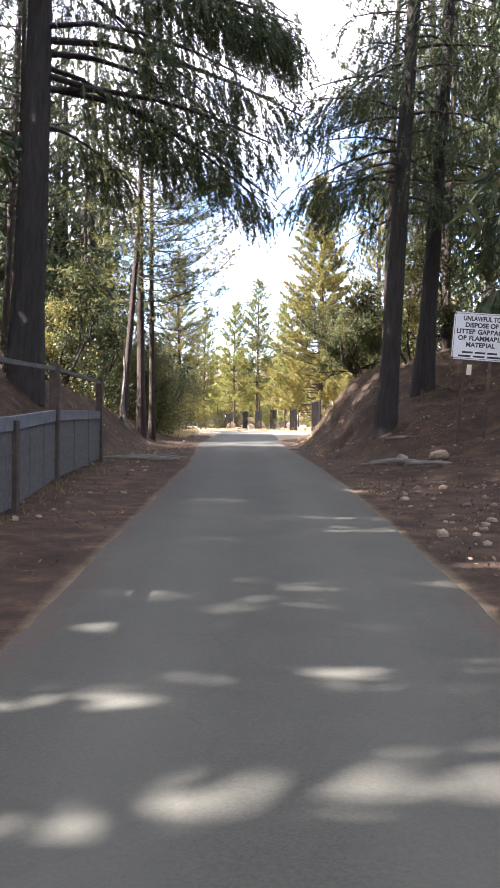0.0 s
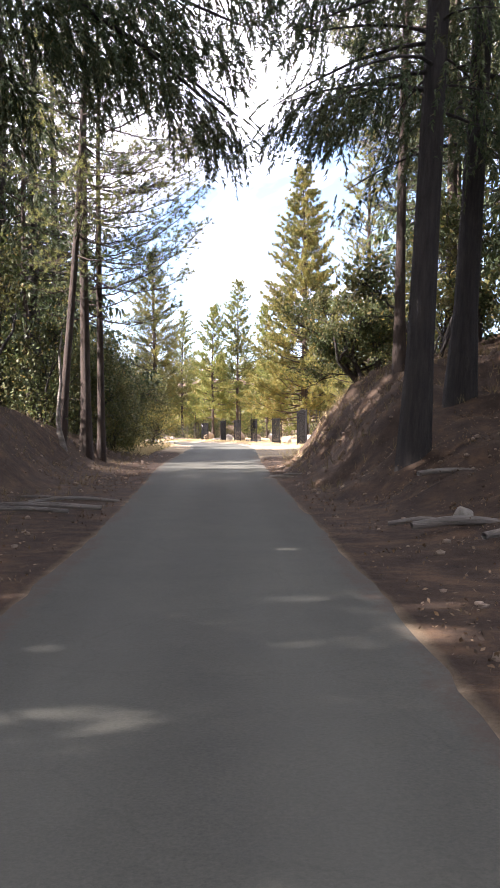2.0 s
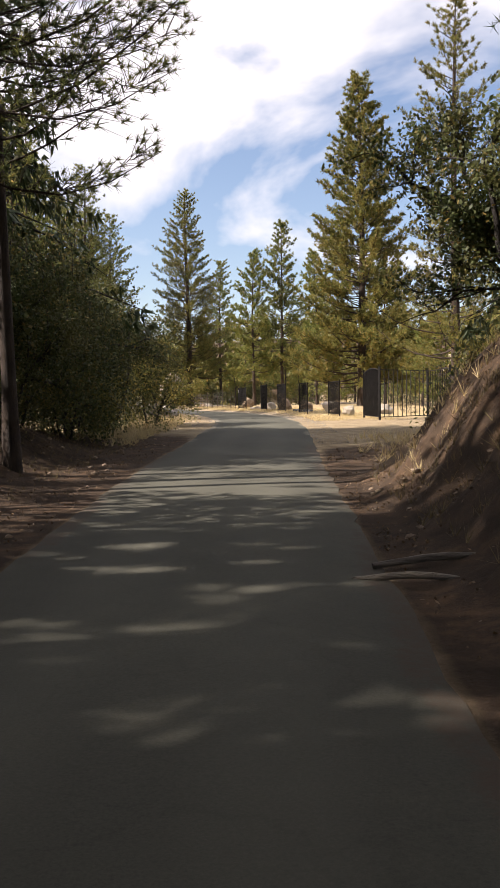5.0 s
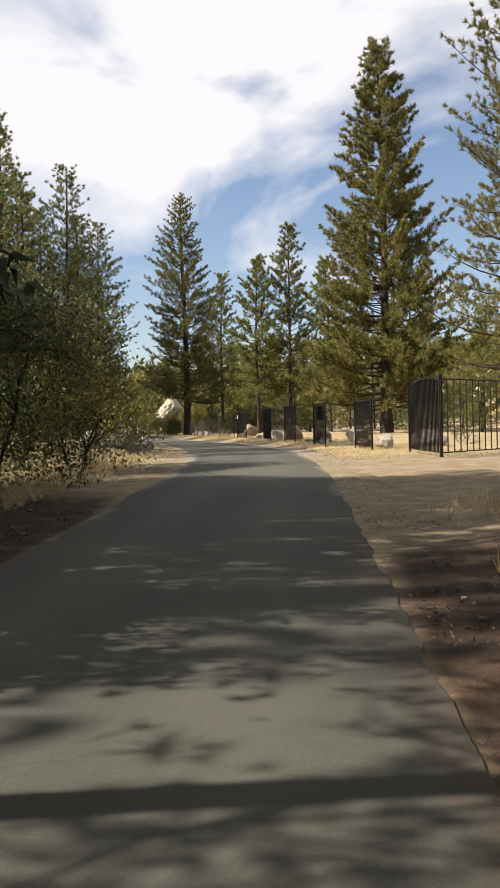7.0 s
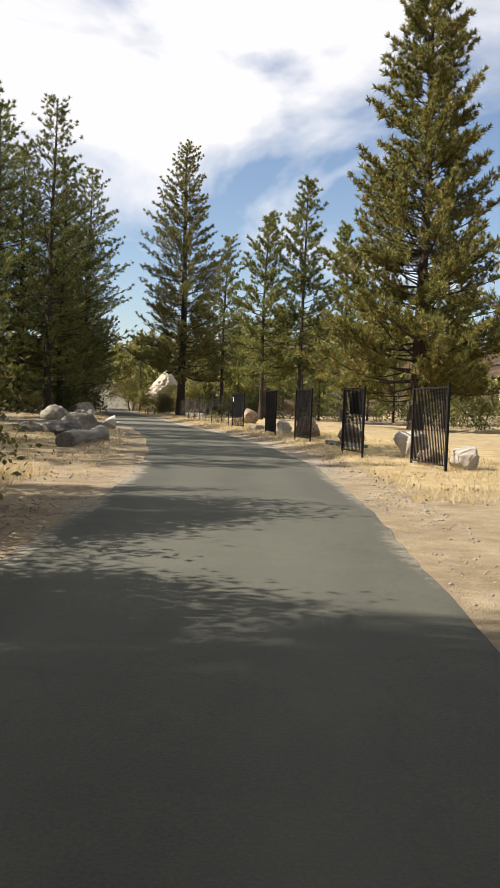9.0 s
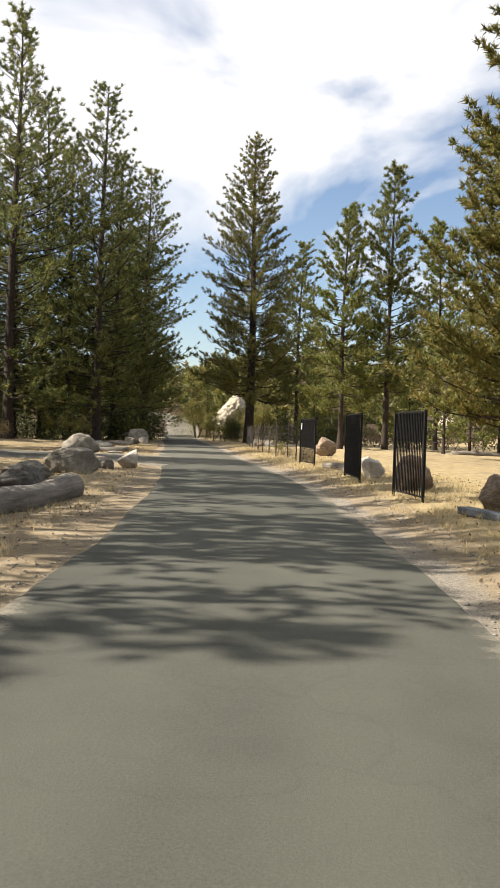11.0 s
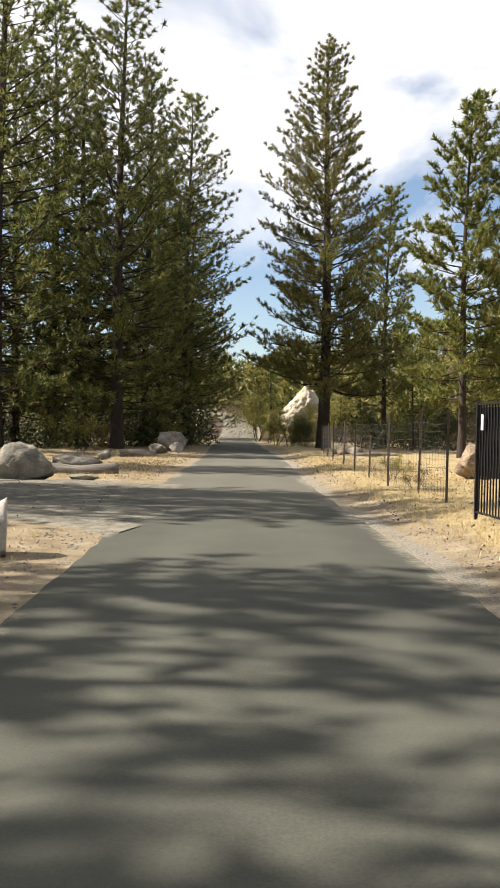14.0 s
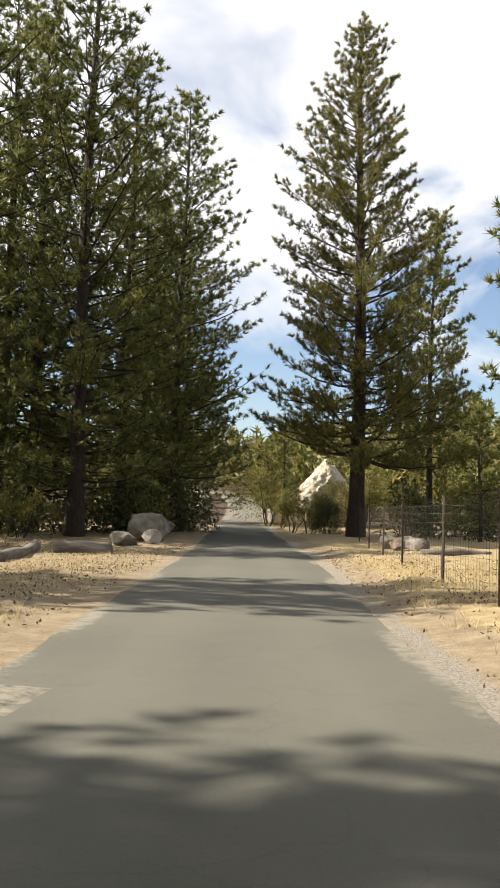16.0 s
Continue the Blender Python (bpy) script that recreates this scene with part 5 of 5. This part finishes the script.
def litter_sign():
    x, y = 4.66, 18.95
    z = land(x, y)
    e = thing("litter_sign", (x, y, z), "white metal litter warning sign on two dark posts", "sign", "", radians(-7))
    e.rotation_euler.y = radians(4.5)
    w, h, lo = 1.16, 0.99, 2.9 - z
    for px in (-0.30, 0.24):
        bar_between("post", (px, 0.04, -0.6), (px, 0.04, lo + h * 0.8), 0.033, M_RUST, e)
    bm = bmesh.new()
    box(bm, (-w / 2, -0.003, lo), (w / 2, 0.003, lo + h))
    es = [ed for ed in bm.edges if abs(ed.verts[0].co.y - ed.verts[1].co.y) > 0.004]
    bmesh.ops.bevel(bm, geom=es, offset=0.05, segments=4, affect="EDGES")
    plate = part("plate", bm, M_SIGN, e)
    for a, b in (((-w / 2 + 0.05, lo + h - 0.03), (w / 2 - 0.05, lo + h - 0.022)), ((-w / 2 + 0.05, lo + 0.022), (w / 2 - 0.05, lo + 0.03)), ((-w / 2 + 0.022, lo + 0.05), (-w / 2 + 0.03, lo + h - 0.05)), ((w / 2 - 0.03, lo + 0.05), (w / 2 - 0.022, lo + h - 0.05))):
        bm = bmesh.new()
        box(bm, (a[0], -0.0055, a[1]), (b[0], -0.0035, b[1]))
        part("border", bm, M_INK, plate)
    for i, (text, wid) in enumerate((("UNLAWFUL TO", 0.78), ("DISPOSE OF", 0.68), ("LITTER GARBAGE", 1.02), ("OR FLAMMABLE", 0.94), ("MATERIAL", 0.60))):
        words(text, 0.135, M_INK, plate, 0, lo + h - 0.13 - i * 0.137, width=wid)
    for row, spans in ((0.155, ((-0.36, -0.14), (-0.1, 0.12), (0.16, 0.36))), (0.075, ((-0.44, -0.18), (-0.13, 0.11), (0.16, 0.44)))):
        for a, b in spans:
            bm = bmesh.new()
            box(bm, (a, -0.0055, lo + row - 0.02), (b, -0.0035, lo + row + 0.02))
            part("small_print", bm, M_INK, plate)
    bm = bmesh.new()
    box(bm, (-0.235, -0.006, lo - 0.32), (-0.135, -0.003, lo - 0.1))
    part("marker", bm, M_STICKER, e, "small yellowed marker plate")


litter_sign()
# ---- grass, stones and litter ----
def grass(name, spots, label, blades, length, width, mat=M_GRASS):
    c, d = [], []
    for x, y in spots:
        c.append((x, y, land(x, y) - 0.01))
    c = np.array(c)
    buf = Buf()
    d = np.tile(np.array([[0.0, 0, 1.0]]), (len(c), 1))
    tufts(buf, c, d, blades, length, width, 0.42)
    tagged(new(name, buf.mesh(name, mat)), label, "grass", kind="stuff")


def scatter(count, y0, y1, u0, u1, power=1.0):
    out = []
    while len(out) < count:
        y = RNG.uniform(y0, y1)
        u = u0 + (u1 - u0) * RNG.uniform(0, 1) ** power
        x = road_x(y) + math.copysign(road_half(y), u0) + u
        if bumpy(x, y, 1.6, 21) + 0.25 * bumpy(x, y, 0.5, 3) > RNG.uniform(-0.5, 0.35):
            out.append((x, y))
    return out


grass("dry_grass", scatter(5200, 60, 118, 0.7, 4.2), "golden dry grass along the clearing", 9, 0.2, 0.007)
grass("tall_dry_grass", scatter(500, 46, 62, -1.3, -3.0), "tall dry grass at the wood's edge", 12, 0.4, 0.009)
grass("verge_grass", scatter(1700, 62, 90.5, -0.7, -4.8) + scatter(1400, 102.5, 125, -0.7, -4.8), "thin dry grass between the boulders", 9, 0.17, 0.007)
grass("bank_grass", scatter(520, 35, 48, 0.9, 6.0), "golden dry grass along the bank's rim", 9, 0.34, 0.011)
grass("bank_brush", scatter(700, 24, 40, 0.6, 5.0), "thin brown brush on the cut bank", 7, 0.26, 0.011, M_BRUSH)
grass("wood_grass", scatter(900, 8, 46, -1.2, -4.5), "thin dry grass under the trees", 10, 0.2, 0.005, M_BRUSH)


def pebbles(name, spots, lo, hi, mat, label):
    base = np.array([[1, 0, 0], [-1, 0, 0], [0, 1, 0], [0, -1, 0], [0, 0, 0.7], [0, 0, -0.6]], float)
    face = np.array([[0, 2, 4], [2, 1, 4], [1, 3, 4], [3, 0, 4], [2, 0, 5], [1, 2, 5], [3, 1, 5], [0, 3, 5]])
    if hi > 0.05:
        ball = bmesh.new()
        bmesh.ops.create_icosphere(ball, subdivisions=1, radius=1.0)
        base = np.array([v.co for v in ball.verts]) * np.array([1, 1, 0.65])
        face = np.array([[v.index for v in f.verts] for f in ball.faces])
        ball.free()
    buf = Buf()
    for x, y in spots:
        s = RNG.uniform(lo, hi) * RNG.uniform(0.5, 1)
        a = RNG.uniform(0, 6.28)
        r = np.array([[math.cos(a), -math.sin(a), 0], [math.sin(a), math.cos(a), 0], [0, 0, 1]])
        v = (base * RNG.uniform(0.7, 1.15, (len(base), 1)) * s) @ r.T
        buf.add(v + np.array([x, y, land(x, y) + 0.2 * s]), face)
    tagged(new(name, buf.mesh(name, mat)), label, "stones", kind="stuff")


pebbles("gravel", scatter(2600, 46, 100, 0.05, 0.9, 0.8) + scatter(1800, 56, 100, -0.05, -0.9, 0.8), 0.010, 0.03, M_PEBBLE, "loose pale gravel along the road's edges")
pebbles("rubble", scatter(460, 8, 43, 0.3, 5.2) + scatter(180, 8, 50, -0.4, -3.0), 0.02, 0.085, M_ROCK_RED, "small stones and clods on the verge")


def litter(name, spots, size, label):
    c = np.array([(x, y, land(x, y) + 0.012) for x, y in spots])
    buf = Buf()
    leaves(buf, c, 2, size, 0.04)
    tagged(new(name, buf.mesh(name, M_LITTER)), label, "leaves", kind="stuff")


litter("leaf_litter", scatter(6500, 6, 44, 0.1, 4.5) + scatter(4500, 6, 50, -0.1, -4.5), 0.042, "fallen leaves and needles on the verges")
litter("needle_litter", scatter(1700, 60, 90, -0.6, -6.0) + scatter(300, 90, 103, -0.3, -6.0) + scatter(5200, 103, 128, -0.4, -7.0) + scatter(1600, 60, 102, 0.5, 5.0) + scatter(3200, 102, 126, 0.3, 5.0), 0.05, "brown fallen needles and cones on the dusty verge")


def stick(x, y, length, r, rz, label):
    buf = Buf()
    t = np.linspace(-0.5, 0.5, 7)
    pts = np.stack([t * length, 0.12 * np.sin(t * 5 + rz * 7) * length * 0.3, r * 0.8 + 0.04 * np.cos(t * 4 + rz)], 1)
    tube(buf, pts, r * (1 - 0.4 * np.abs(t)), 6)
    ob = new("branch", buf.mesh("branch", M_LOG, True))
    ob.location, ob.rotation_euler = (x, y, land(x, y)), (0, 0, rz)
    tagged(ob, label, "branch", "fallen branches")


for x, y, ln, r, rz in [(-2.7, 21.0, 2.2, 0.05, -0.25), (-2.9, 20.2, 1.8, 0.04, -0.1), (-2.3, 22.4, 1.5, 0.035, 0.2), (-3.1, 23.0, 1.6, 0.03, -0.4), (2.9, 17.4, 1.2, 0.06, 0.1), (3.4, 16.4, 1.5, 0.05, 0.6), (2.6, 18.3, 0.8, 0.04, -0.5), (1.9, 30.2, 1.3, 0.035, 0.1), (1.5, 29.6, 0.9, 0.03, -0.2), (3.8, 21.0, 1.6, 0.05, 0.5)]:
    stick(x, y, ln, r, rz, "bleached fallen branch on the verge")
snag = Buf()
tube(snag, [(0.15, 0, -0.3), (0.05, 0, 0.15), (-0.06, 0.03, 0.6), (-0.05, 0.05, 1.2), (0.02, 0.05, 1.8), (-0.03, 0.1, 2.7), (0.05, 0.12, 3.4)], [0.1, 0.085, 0.07, 0.06, 0.05, 0.035, 0.015], 8)
dead = new("dead_trunk", snag.mesh("dead_trunk", M_LOG, True))
dead.location = (-4.75, 34, land(-4.75, 34))
tagged(dead, "thin bleached dead trunk bent at its foot", "trunk")
boulder(3.55, 17.0, 0.5, 0.35, 0.24, M_ROCK_RED, "reddish rock at the bank's foot", 0.3, 61, group="rocks at the bank's foot", detail=3)
boulder(3.0, 17.8, 0.4, 0.3, 0.2, M_ROCK, "small grey rock at the bank's foot", 1.3, 62, group="rocks at the bank's foot", detail=3)
